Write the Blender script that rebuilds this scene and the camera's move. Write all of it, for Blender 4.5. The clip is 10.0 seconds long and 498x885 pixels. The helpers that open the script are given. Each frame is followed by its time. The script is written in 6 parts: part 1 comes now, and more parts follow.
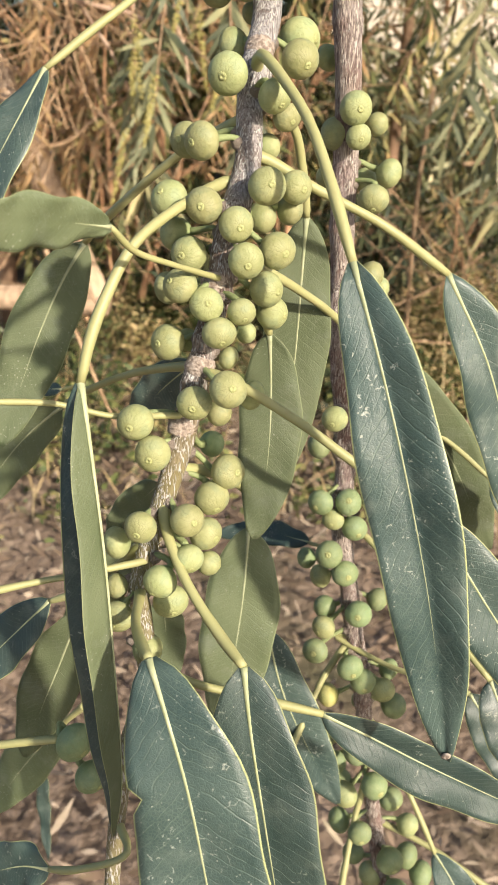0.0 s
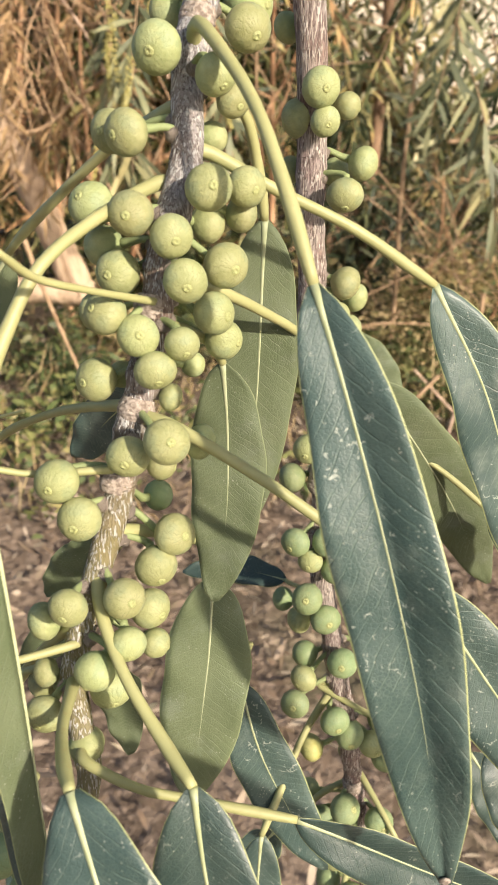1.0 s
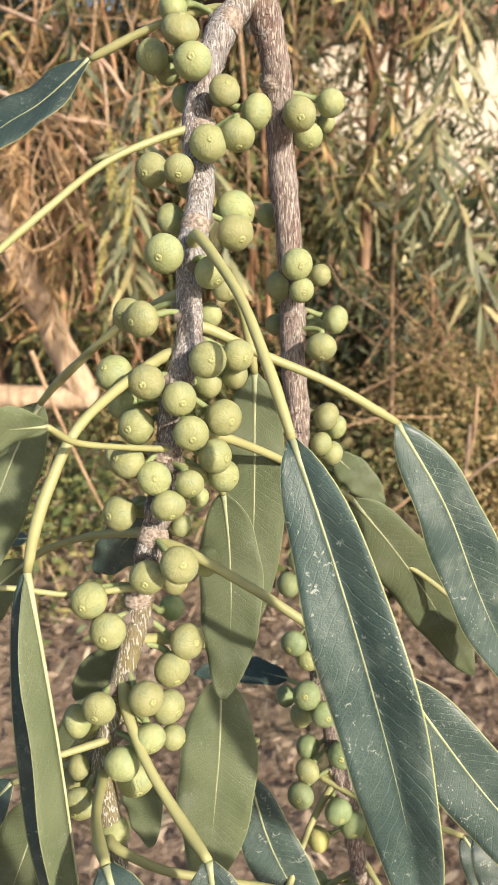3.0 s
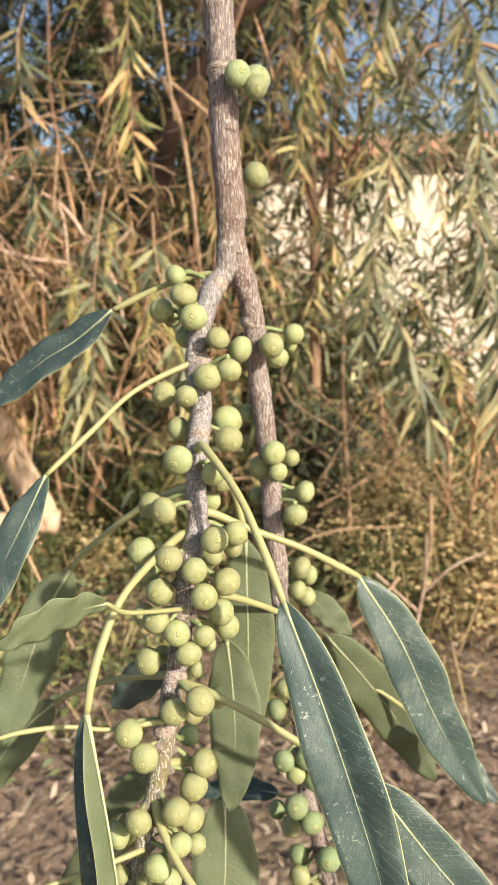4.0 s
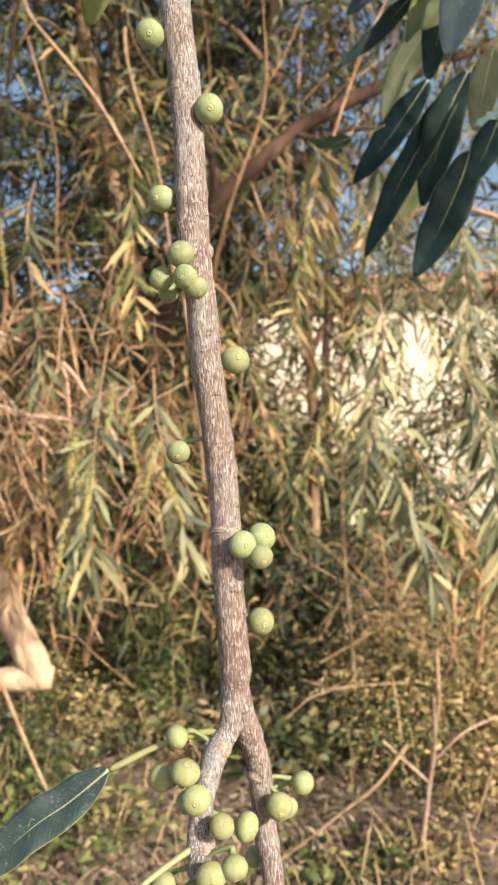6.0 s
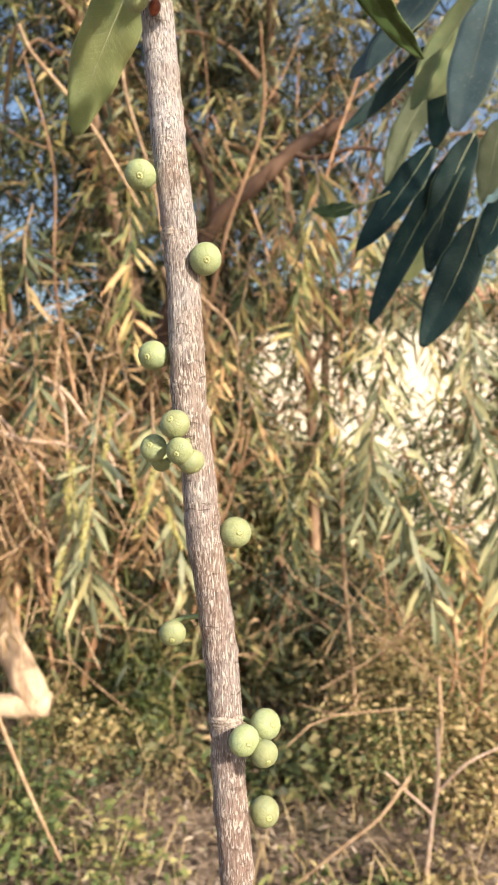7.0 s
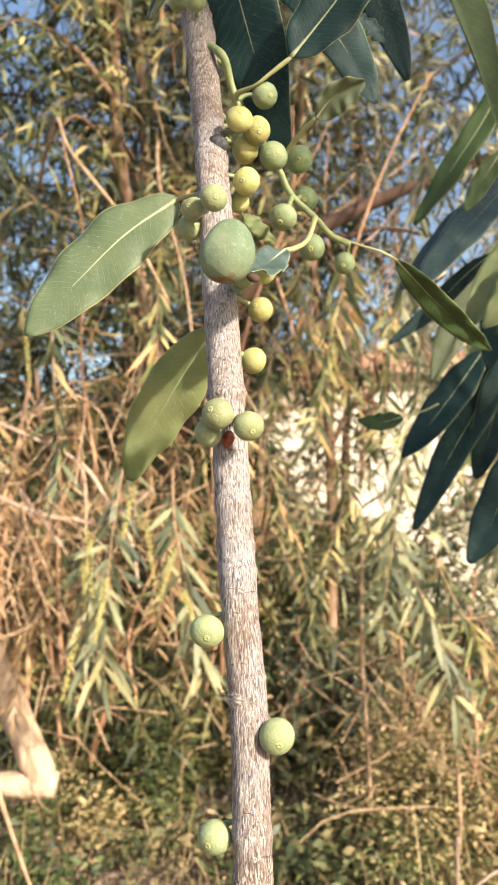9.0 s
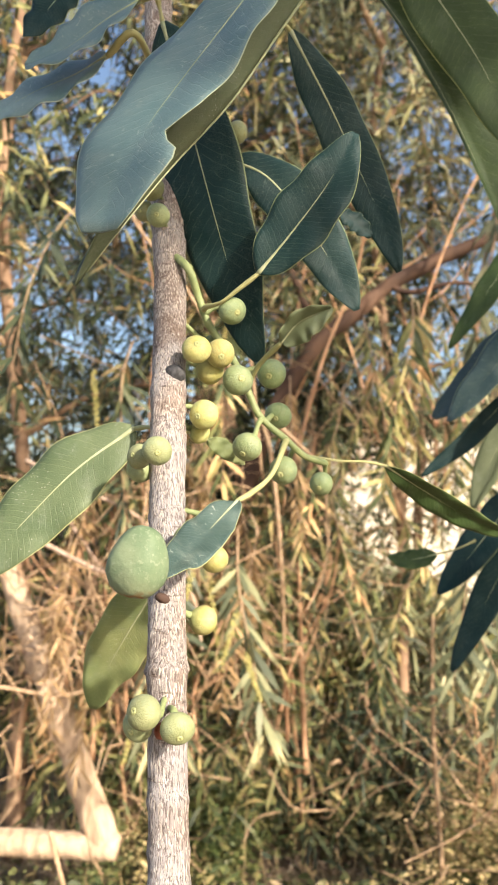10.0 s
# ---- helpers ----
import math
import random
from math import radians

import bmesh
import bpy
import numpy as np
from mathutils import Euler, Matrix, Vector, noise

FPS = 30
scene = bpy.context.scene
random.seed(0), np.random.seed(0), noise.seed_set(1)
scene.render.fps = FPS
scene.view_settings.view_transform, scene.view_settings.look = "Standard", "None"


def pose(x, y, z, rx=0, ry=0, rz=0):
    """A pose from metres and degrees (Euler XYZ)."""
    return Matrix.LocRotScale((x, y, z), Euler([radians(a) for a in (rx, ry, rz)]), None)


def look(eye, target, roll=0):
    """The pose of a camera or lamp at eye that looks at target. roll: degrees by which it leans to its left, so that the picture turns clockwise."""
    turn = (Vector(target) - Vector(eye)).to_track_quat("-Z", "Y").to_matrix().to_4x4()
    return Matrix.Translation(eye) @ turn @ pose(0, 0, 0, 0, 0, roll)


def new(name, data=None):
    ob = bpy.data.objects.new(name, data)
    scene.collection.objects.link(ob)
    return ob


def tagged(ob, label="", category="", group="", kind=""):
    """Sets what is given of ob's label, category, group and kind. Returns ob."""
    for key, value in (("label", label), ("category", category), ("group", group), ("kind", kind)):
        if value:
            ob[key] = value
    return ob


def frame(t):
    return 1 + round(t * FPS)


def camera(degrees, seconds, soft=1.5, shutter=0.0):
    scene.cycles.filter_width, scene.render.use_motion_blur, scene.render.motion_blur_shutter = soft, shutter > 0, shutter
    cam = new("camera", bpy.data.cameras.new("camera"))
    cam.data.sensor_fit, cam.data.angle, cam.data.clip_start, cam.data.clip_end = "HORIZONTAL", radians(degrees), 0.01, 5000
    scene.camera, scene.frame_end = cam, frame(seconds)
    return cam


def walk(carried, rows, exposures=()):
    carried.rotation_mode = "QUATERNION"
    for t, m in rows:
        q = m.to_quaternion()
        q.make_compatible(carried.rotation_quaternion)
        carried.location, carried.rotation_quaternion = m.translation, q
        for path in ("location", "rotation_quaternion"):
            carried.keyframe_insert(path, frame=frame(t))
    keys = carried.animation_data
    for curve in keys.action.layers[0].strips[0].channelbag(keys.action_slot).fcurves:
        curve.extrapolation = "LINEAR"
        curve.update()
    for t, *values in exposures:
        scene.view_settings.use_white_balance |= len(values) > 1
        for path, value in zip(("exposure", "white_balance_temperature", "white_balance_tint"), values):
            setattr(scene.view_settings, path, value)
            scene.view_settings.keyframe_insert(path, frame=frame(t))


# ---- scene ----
cam = camera(35.3, 10.0)
PATH = [
    (0, (0.016, -0.011, 1.402), (-0.057, 1.799, 0.555), 2.4),
    (0.5, (0.02, 0.007, 1.4), (-0.033, 1.809, 0.533), 1.7),
    (1, (0.024, 0.033, 1.401), (-0.026, 1.826, 0.517), 1.2),
    (1.5, (0.032, 0.041, 1.405), (-0.028, 1.83, 0.512), 0.2),
    (2, (0.022, 0.046, 1.42), (-0.041, 1.834, 0.528), -0.2),
    (3.3, (0.028, -0.029, 1.428), (-0.021, 1.888, 0.859), -1.4),
    (3.5, (0.025, -0.049, 1.437), (-0.002, 1.882, 0.917), -1.7),
    (4, (0.016, -0.064, 1.465), (0.067, 1.898, 1.078), -2.3),
    (4.5, (0.024, -0.049, 1.497), (0.105, 1.931, 1.226), -2.6),
    (5, (0.029, -0.044, 1.544), (0.104, 1.947, 1.378), -2.7),
    (5.5, (0.021, -0.037, 1.573), (0.098, 1.958, 1.46), -2.6),
    (5.7, (0.019, -0.036, 1.582), (0.088, 1.961, 1.492), -2.6),
    (6.8, (0.025, -0.01, 1.643), (0.094, 1.988, 1.57), -2.7),
    (7, (0.023, -0.002, 1.655), (0.095, 1.995, 1.598), -2.8),
    (7.5, (0.024, 0.01, 1.69), (0.094, 2.008, 1.68), -2.3),
    (8, (0.022, 0.01, 1.737), (0.084, 2.009, 1.776), -1.3),
    (8.5, (0.019, 0.016, 1.769), (0.071, 2.015, 1.816), -0.6),
    (9, (0.01, 0.025, 1.792), (0.043, 2.024, 1.86), -1.0),
    (9.5, (0.039, 0.04, 1.817), (-0.013, 2.035, 1.955), -1.2),
    (10, (0.052, 0.047, 1.865), (-0.106, 2.032, 2.044), -0.3),
]
walk(cam, [(t, look(eye, target, roll)) for t, eye, target, roll in PATH], exposures=[(0, 0.46), (1, 0.48), (2, 0.34), (3.3, 0.46), (4.5, 0.53), (5.5, 0.54), (7.0, 0.77), (10.0, 0.99)])
cam.data.dof.use_dof = True
cam.data.dof.focus_distance = 0.225
cam.data.dof.aperture_fstop = 46.0

# ---- daylight: low warm sun behind the viewer's right shoulder ----
SUN = Vector((0.60, -0.64, 0.45)).normalized()
world = bpy.data.worlds.new("sky")
scene.world = world
world.use_nodes = True
wn = world.node_tree
sky = wn.nodes.new("ShaderNodeTexSky")
sky.sky_type = "NISHITA"
sky.sun_disc = False
sky.dust_density = 2.5
sky.sun_elevation = math.asin(SUN.z)
sky.sun_rotation = math.atan2(SUN.x, SUN.y)
wn.links.new(sky.outputs[0], wn.nodes["Background"].inputs[0])
wn.nodes["Background"].inputs[1].default_value = 0.12
lamp = bpy.data.lights.new("sun", "SUN")
lamp.energy, lamp.angle, lamp.color = 5.0, radians(2.0), (1.0, 0.88, 0.73)
sun = new("sun", lamp)
sun.matrix_world = look(SUN * 20, (0, 0, 0))


# ---- materials ----
class Mat:
    """A node material and short ways to add nodes to it."""

    def __init__(self, name, rough=0.6, spec=0.5):
        self.m = bpy.data.materials.new(name)
        self.m.use_nodes = True
        self.t = self.m.node_tree
        self.b = self.t.nodes["Principled BSDF"]
        self.b.inputs["Roughness"].default_value = rough
        self.b.inputs["Specular IOR Level"].default_value = spec
        self.co = self.node("ShaderNodeTexCoord").outputs["Object"]

    def node(self, kind, **inputs):
        n = self.t.nodes.new(kind)
        for key, value in inputs.items():
            self.put(n.inputs[key.replace("_", " ")], value)
        return n

    def put(self, socket, value):
        if isinstance(value, bpy.types.NodeSocket):
            self.t.links.new(value, socket)
        else:
            socket.default_value = value

    def math(self, op, a, b=0.0, c=0.0):
        n = self.t.nodes.new("ShaderNodeMath")
        n.operation = op
        for s, v in zip(n.inputs, (a, b, c)):
            self.put(s, v)
        return n.outputs[0]

    def step(self, x, low, high):
        n = self.t.nodes.new("ShaderNodeMapRange")
        n.interpolation_type = "SMOOTHSTEP"
        for s, v in zip(n.inputs, (x, low, high, 0.0, 1.0)):
            self.put(s, v)
        return n.outputs[0]

    def noise(self, scale, detail=3.0, stretch=(1, 1, 1), rough=0.55):
        mp = self.node("ShaderNodeMapping", Vector=self.co)
        mp.inputs["Scale"].default_value = stretch
        n = self.node("ShaderNodeTexNoise", Vector=mp.outputs[0], Scale=scale, Detail=detail, Roughness=rough)
        return n.outputs["Fac"]

    def cells(self, scale, stretch=(1, 1, 1), feature="F1"):
        mp = self.node("ShaderNodeMapping", Vector=self.co)
        mp.inputs["Scale"].default_value = stretch
        n = self.node("ShaderNodeTexVoronoi", Vector=mp.outputs[0], Scale=scale)
        n.feature = feature
        return n.outputs["Distance"]

    def mix(self, f, a, b):
        n = self.t.nodes.new("ShaderNodeMix")
        n.data_type = "RGBA"
        self.put(n.inputs[0], f)
        for s, v in ((n.inputs[6], a), (n.inputs[7], b)):
            self.put(s, (*v, 1.0) if isinstance(v, tuple) else v)
        return n.outputs[2]

    def ramp(self, f, *stops):
        n = self.t.nodes.new("ShaderNodeValToRGB")
        self.put(n.inputs[0], f)
        e = n.color_ramp.elements
        while len(e) < len(stops):
            e.new(0.5)
        for el, (p, c) in zip(e, stops):
            el.position, el.color = p, (*c, 1.0)
        return n.outputs[0]

    def bump(self, height, strength=0.3, distance=0.001):
        n = self.node("ShaderNodeBump", Height=height, Strength=strength, Distance=distance)
        self.put(self.b.inputs["Normal"], n.outputs[0])
        return n.outputs[0]

    def colour(self, value):
        self.put(self.b.inputs["Base Color"], (*value, 1.0) if isinstance(value, tuple) else value)

    def own(self):
        return self.node("ShaderNodeObjectInfo").outputs["Random"]

    def island(self):
        return self.node("ShaderNodeNewGeometry").outputs["Random Per Island"]

    def glow_through(self, colour, share):
        """Light that passes through thin leaf tissue."""
        tr = self.node("ShaderNodeBsdfTranslucent")
        self.put(tr.inputs["Color"], (*colour, 1.0) if isinstance(colour, tuple) else colour)
        mx = self.node("ShaderNodeMixShader")
        mx.inputs[0].default_value = share
        self.t.links.new(self.b.outputs[0], mx.inputs[1])
        self.t.links.new(tr.outputs[0], mx.inputs[2])
        self.t.links.new(mx.outputs[0], self.t.nodes["Material Output"].inputs["Surface"])


def leaf_material(name, dark, light, vein, rim, rough, coat, share, dusty=1.0):
    m = Mat(name, rough, 0.5)
    uv = m.node("ShaderNodeSeparateXYZ", Vector=m.node("ShaderNodeTexCoord").outputs["UV"])
    u, v = uv.outputs[0], m.math("ABSOLUTE", uv.outputs[1])
    wob = m.noise(90, 2)
    rank = m.math("FRACT", m.math("ADD", m.math("MULTIPLY_ADD", u, 30.0, m.math("MULTIPLY", v, -3.0)), m.math("MULTIPLY", wob, 1.5)))
    side = m.math("SUBTRACT", 1.0, m.step(m.math("ABSOLUTE", m.math("SUBTRACT", rank, 0.5)), 0.0, 0.09))
    side = m.math("MULTIPLY", side, m.step(m.noise(260, 2), 0.30, 0.6))
    net = m.math("SUBTRACT", 1.0, m.step(m.cells(1100, feature="DISTANCE_TO_EDGE"), 0.0, 0.16))
    base = m.mix(m.step(m.noise(45, 4), 0.3, 0.7), dark, light)
    base = m.mix(m.math("MULTIPLY", side, 0.26), base, vein)
    base = m.mix(m.math("MULTIPLY", net, m.math("MULTIPLY", m.step(m.noise(50, 3), 0.35, 0.7), 0.22 if rough < 0.6 else 0.34)), base, vein)
    dust = m.math("MULTIPLY", m.step(m.noise(70, 6, rough=0.7), 0.5, 0.75), 0.28 * dusty)
    base = m.mix(dust, base, (0.30, 0.33, 0.28))
    speck = m.math("MULTIPLY", m.math("SUBTRACT", 1.0, m.step(m.cells(700), 0.10, 0.2)), m.step(m.noise(60, 2), 0.5, 0.62))
    base = m.mix(m.math("MULTIPLY", speck, 0.5 * dusty), base, (0.5, 0.5, 0.42))
    crook = m.node("ShaderNodeTexNoise", Vector=m.co, Scale=700.0, Detail=2.0)
    bent = m.node("ShaderNodeVectorMath")
    bent.operation = "MULTIPLY_ADD"
    m.put(bent.inputs[0], crook.outputs["Color"])
    bent.inputs[1].default_value = (0.0024, 0.0024, 0.0024)
    m.put(bent.inputs[2], m.co)
    lines = m.node("ShaderNodeTexVoronoi", Vector=bent.outputs[0], Scale=330.0)
    lines.feature = "DISTANCE_TO_EDGE"
    scratch = m.math("SUBTRACT", 1.0, m.step(lines.outputs["Distance"], 0.02, 0.06))
    scratch = m.math("MULTIPLY", scratch, m.math("MULTIPLY", m.step(m.noise(330, 2), 0.59, 0.65), m.step(m.noise(42, 3), 0.40, 0.58)))
    base = m.mix(m.math("MULTIPLY", scratch, 0.5 * dusty if rough < 0.5 else 0.1), base, (0.52, 0.54, 0.46))
    base = m.mix(m.step(v, 0.962, 0.99), base, rim)
    hue = m.node("ShaderNodeHueSaturation", Color=base)
    m.put(hue.inputs["Value"], m.math("MULTIPLY_ADD", m.own(), 0.35, 0.83))
    m.colour(hue.outputs[0])
    m.put(m.b.inputs["Roughness"], m.math("MULTIPLY_ADD", m.noise(90, 4), 0.25, rough - 0.12))
    m.b.inputs["Coat Weight"].default_value = coat
    m.b.inputs["Coat Roughness"].default_value = 0.3
    m.bump(m.math("ADD", m.math("MULTIPLY", m.math("ADD", side, m.math("MULTIPLY", net, 0.3 if rough < 0.6 else 0.42)), -0.30), m.math("MULTIPLY", m.noise(160, 4), 1.0)), 0.6, 0.0006)
    m.glow_through(hue.outputs[0], share)
    return m.m


UPPER = leaf_material("leaf_upper_side", (0.032, 0.060, 0.054), (0.060, 0.094, 0.082), (0.17, 0.22, 0.17), (0.36, 0.38, 0.17), 0.46, 0.15, 0.08)
UNDER = leaf_material("leaf_underside", (0.126, 0.160, 0.078), (0.170, 0.205, 0.108), (0.24, 0.27, 0.17), (0.27, 0.31, 0.16), 0.62, 0.0, 0.25)


PALE = leaf_material("pale_yellowish_leaf", (0.20, 0.265, 0.105), (0.31, 0.345, 0.145), (0.34, 0.36, 0.18), (0.42, 0.42, 0.2), 0.6, 0.0, 0.35)
# Blue-grey base mixes dust with a sky reflection put into the colour.
DUSTY_SHEEN = leaf_material("dusty_sky_sheen_leaf", (0.095, 0.165, 0.168), (0.150, 0.225, 0.220), (0.28, 0.33, 0.29), (0.36, 0.40, 0.26), 0.46, 0.3, 0.10)
# Leaf upper side with shade put into its colour, dull so it stays dark.
SHADED = leaf_material("shade_darkened_leaf", (0.008, 0.026, 0.026), (0.016, 0.040, 0.040), (0.09, 0.13, 0.10), (0.22, 0.26, 0.13), 0.46, 0.0, 0.04, 0.14)
SHADED.node_tree.nodes["Principled BSDF"].inputs["Specular IOR Level"].default_value = 0.17
GREEN = leaf_material("mid_green_leaf", (0.082, 0.122, 0.056), (0.130, 0.170, 0.082), (0.25, 0.29, 0.16), (0.42, 0.43, 0.20), 0.55, 0.05, 0.25)
OLIVE_LEAF = leaf_material("olive_green_leaf", (0.030, 0.058, 0.016), (0.052, 0.088, 0.027), (0.16, 0.20, 0.08), (0.32, 0.35, 0.13), 0.55, 0.0, 0.14, 0.3)
OLIVE_LEAF.node_tree.nodes["Principled BSDF"].inputs["Specular IOR Level"].default_value = 0.25


def rib_material():
    m = Mat("pale_midrib_and_stalk", 0.5)
    c = m.mix(m.noise(150, 3), (0.295, 0.295, 0.122), (0.390, 0.378, 0.180))
    m.colour(m.mix(m.math("MULTIPLY", m.step(m.noise(500, 3), 0.6, 0.75), 0.3), c, (0.34, 0.25, 0.10)))
    m.b.inputs["Subsurface Weight"].default_value = 0.0
    m.bump(m.noise(600, 3), 0.2, 0.0004)
    return m.m


RIB = rib_material()


def fig_material(name, a, b, cool):
    m = Mat(name, 0.58, 0.35)
    base = m.mix(m.step(m.noise(2.6, 3), 0.35, 0.65), a, b)
    base = m.mix(m.math("MULTIPLY", m.step(m.noise(1.7, 3, (1, 1, 0.7)), 0.48, 0.68), 0.55), base, cool)
    bloom = m.step(m.noise(18, 5, rough=0.7), 0.52, 0.74)
    base = m.mix(m.math("MULTIPLY", bloom, 0.16), base, (0.58, 0.60, 0.42))
    crack = m.math("MULTIPLY", m.math("SUBTRACT", 1.0, m.step(m.cells(4.5, (1, 1, 0.45), "DISTANCE_TO_EDGE"), 0.0, 0.05)), m.step(m.noise(3.0, 2), 0.45, 0.62))
    base = m.mix(m.math("MULTIPLY", crack, 0.16), base, (0.20, 0.20, 0.08))
    dots = m.math("MULTIPLY", m.math("SUBTRACT", 1.0, m.step(m.cells(9), 0.05, 0.10)), m.step(m.noise(2.2, 2), 0.55, 0.62))
    base = m.mix(m.math("MULTIPLY", dots, 0.6), base, (0.10, 0.09, 0.04))
    xyz = m.node("ShaderNodeSeparateXYZ", Vector=m.co)
    turn = m.math("MULTIPLY_ADD", m.math("ARCTAN2", xyz.outputs[1], xyz.outputs[0]), 3.0, m.math("MULTIPLY", m.noise(7, 3), 2.4))
    ray = m.math("SUBTRACT", 1.0, m.step(m.math("ABSOLUTE", m.math("SUBTRACT", m.math("FRACT", turn), 0.5)), 0.02, 0.20))
    ray = m.math("MULTIPLY", m.math("MULTIPLY", ray, m.step(xyz.outputs[2], 0.0, 0.38)), m.step(m.noise(6, 2), 0.36, 0.58))
    base = m.mix(m.math("MULTIPLY", ray, 0.40), base, (0.17, 0.18, 0.06))
    base = m.mix(m.math("MULTIPLY", m.step(xyz.outputs[2], 0.44, 0.475), 0.6), base, (0.24, 0.23, 0.07))
    base = m.mix(m.math("MULTIPLY", m.step(xyz.outputs[2], -0.05, -0.5), 0.45), base, (0.20, 0.27, 0.11))
    hue = m.node("ShaderNodeHueSaturation", Color=base)
    m.put(hue.inputs["Hue"], m.math("MULTIPLY_ADD", m.own(), 0.030, 0.482))
    m.put(hue.inputs["Value"], m.math("MULTIPLY_ADD", m.own(), 0.24, 0.88))
    m.colour(hue.outputs[0])
    m.bump(m.math("ADD", m.math("MULTIPLY", m.noise(8, 4), 0.6), m.math("ADD", m.math("MULTIPLY", crack, -0.15), m.math("MULTIPLY", ray, -0.45))), 0.22, 0.0022)
    return m.m


FIG_GREEN = fig_material("green_fig_skin", (0.280, 0.300, 0.132), (0.352, 0.362, 0.175), (0.215, 0.272, 0.150))
FIG_YELLOW = fig_material("yellowing_fig_skin", (0.40, 0.385, 0.12), (0.46, 0.44, 0.18), (0.33, 0.36, 0.13))
FIG_FRESH = fig_material("fresh_green_fig_skin", (0.245, 0.280, 0.132), (0.305, 0.335, 0.170), (0.205, 0.262, 0.150))
# Darker skin: dull green figs, and shade put into the low right cluster.
FIG_DULL_SHADED = fig_material("dull_shaded_green_fig_skin", (0.195, 0.255, 0.120), (0.25, 0.300, 0.150), (0.17, 0.240, 0.140))


def plain(name, a, b, scale, rough=0.7, bump=0.3, depth=0.001, stretch=(1, 1, 1)):
    m = Mat(name, rough)
    n = m.noise(scale, 5, stretch)
    m.colour(m.mix(m.step(n, 0.3, 0.7), a, b))
    m.bump(n, bump, depth)
    return m.m


EYE_SCAR = plain("fig_eye", (0.29, 0.31, 0.12), (0.38, 0.39, 0.17), 24, 0.55, 0.3, 0.01)


def bark_material(name, brown, grey_part, flake=(0.62, 0.54, 0.47), young=None):
    m = Mat(name, 0.75, 0.35)
    base = m.mix(m.step(m.noise(120, 4), 0.35, 0.65), brown, (0.34, 0.27, 0.23))
    grey = m.step(m.noise(26, 3), 0.42, 0.60)
    base = m.mix(m.math("MULTIPLY", grey, grey_part), base, (0.42, 0.41, 0.42))
    fur = m.noise(1700, 5, (1, 1, 0.14), 0.65)
    base = m.mix(m.math("MULTIPLY", m.step(fur, 0.53, 0.40), 0.72), base, (0.085, 0.056, 0.046))
    if young:
        soft = m.math("ADD", m.node("ShaderNodeSeparateXYZ", Vector=m.co).outputs[2], m.math("MULTIPLY", m.noise(90, 2), 0.03))
        base = m.mix(m.math("MULTIPLY", m.step(soft, young[1], young[2]), young[3]), base, young[0])
    dash = m.step(m.noise(1750, 3, (1, 1, 0.15), 0.55), 0.52, 0.60)
    dash = m.math("MULTIPLY", dash, m.step(m.noise(60, 2), 0.25, 0.55))
    base = m.mix(m.math("MULTIPLY", dash, 0.85), base, flake)
    fleck = m.math("MULTIPLY", m.step(m.noise(900, 2, (1, 1, 0.30)), 0.62, 0.66), 0.7)
    base = m.mix(fleck, base, (0.68, 0.62, 0.57))
    ring = m.math("MULTIPLY", m.step(m.noise(420, 3, (0.25, 0.25, 1)), 0.64, 0.70), 0.5)
    base = m.mix(ring, base, (0.13, 0.085, 0.065))
    m.colour(base)
    m.bump(m.math("ADD", m.math("MULTIPLY", m.math("ADD", dash, fleck), 0.6), m.math("SUBTRACT", fur, ring)), 0.9, 0.0011)
    return m.m


BARK = bark_material("grey_brown_fig_bark", (0.25, 0.185, 0.15), 0.7, young=((0.21, 0.118, 0.092), 1.69, 1.57, 0.38))
BARK_GREY = bark_material("pale_grey_fig_bark", (0.15, 0.105, 0.08), 0.75, (0.68, 0.66, 0.63), ((0.25, 0.215, 0.085), 1.345, 1.305, 0.8))
BARK_PINK = bark_material("pinkish_brown_fig_bark", (0.24, 0.145, 0.12), 0.25)
SCAR = plain("corky_leaf_scar", (0.19, 0.145, 0.115), (0.45, 0.38, 0.32), 900, 0.85, 0.8, 0.0008)
RED_BUD = plain("red_brown_bud", (0.16, 0.03, 0.015), (0.30, 0.08, 0.03), 500, 0.4)
SHADOW_PATCH = plain("painted_fig_shadow", (0.02, 0.02, 0.022), (0.07, 0.07, 0.075), 700, 0.7)


def foliage(name, stops, share=0.18, rough=0.55):
    m = Mat(name, rough, 0.4)
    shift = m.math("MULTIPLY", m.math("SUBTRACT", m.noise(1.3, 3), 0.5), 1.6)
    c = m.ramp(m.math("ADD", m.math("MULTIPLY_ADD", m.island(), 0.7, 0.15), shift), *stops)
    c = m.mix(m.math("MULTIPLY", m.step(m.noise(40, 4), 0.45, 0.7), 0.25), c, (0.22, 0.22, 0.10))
    m.colour(c)
    m.glow_through(c, share)
    return m.m


# Tone varies at random per leaf; the wide ramps also imitate sun and shade.
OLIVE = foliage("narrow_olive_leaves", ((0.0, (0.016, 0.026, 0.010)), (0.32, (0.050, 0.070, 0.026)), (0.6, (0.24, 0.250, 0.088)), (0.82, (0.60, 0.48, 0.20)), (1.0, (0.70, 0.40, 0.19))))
# Near-black copy of the narrow leaves: shade is put into these crowns' colour.
SHADE_LEAF = foliage("shade_darkened_narrow_leaves", ((0.0, (0.010, 0.019, 0.011)), (0.45, (0.032, 0.050, 0.026)), (0.75, (0.15, 0.160, 0.068)), (1.0, (0.50, 0.31, 0.15))), 0.07)
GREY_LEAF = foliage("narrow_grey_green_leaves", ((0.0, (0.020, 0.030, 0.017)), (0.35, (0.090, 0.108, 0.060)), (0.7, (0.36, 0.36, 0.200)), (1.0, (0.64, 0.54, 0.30))))
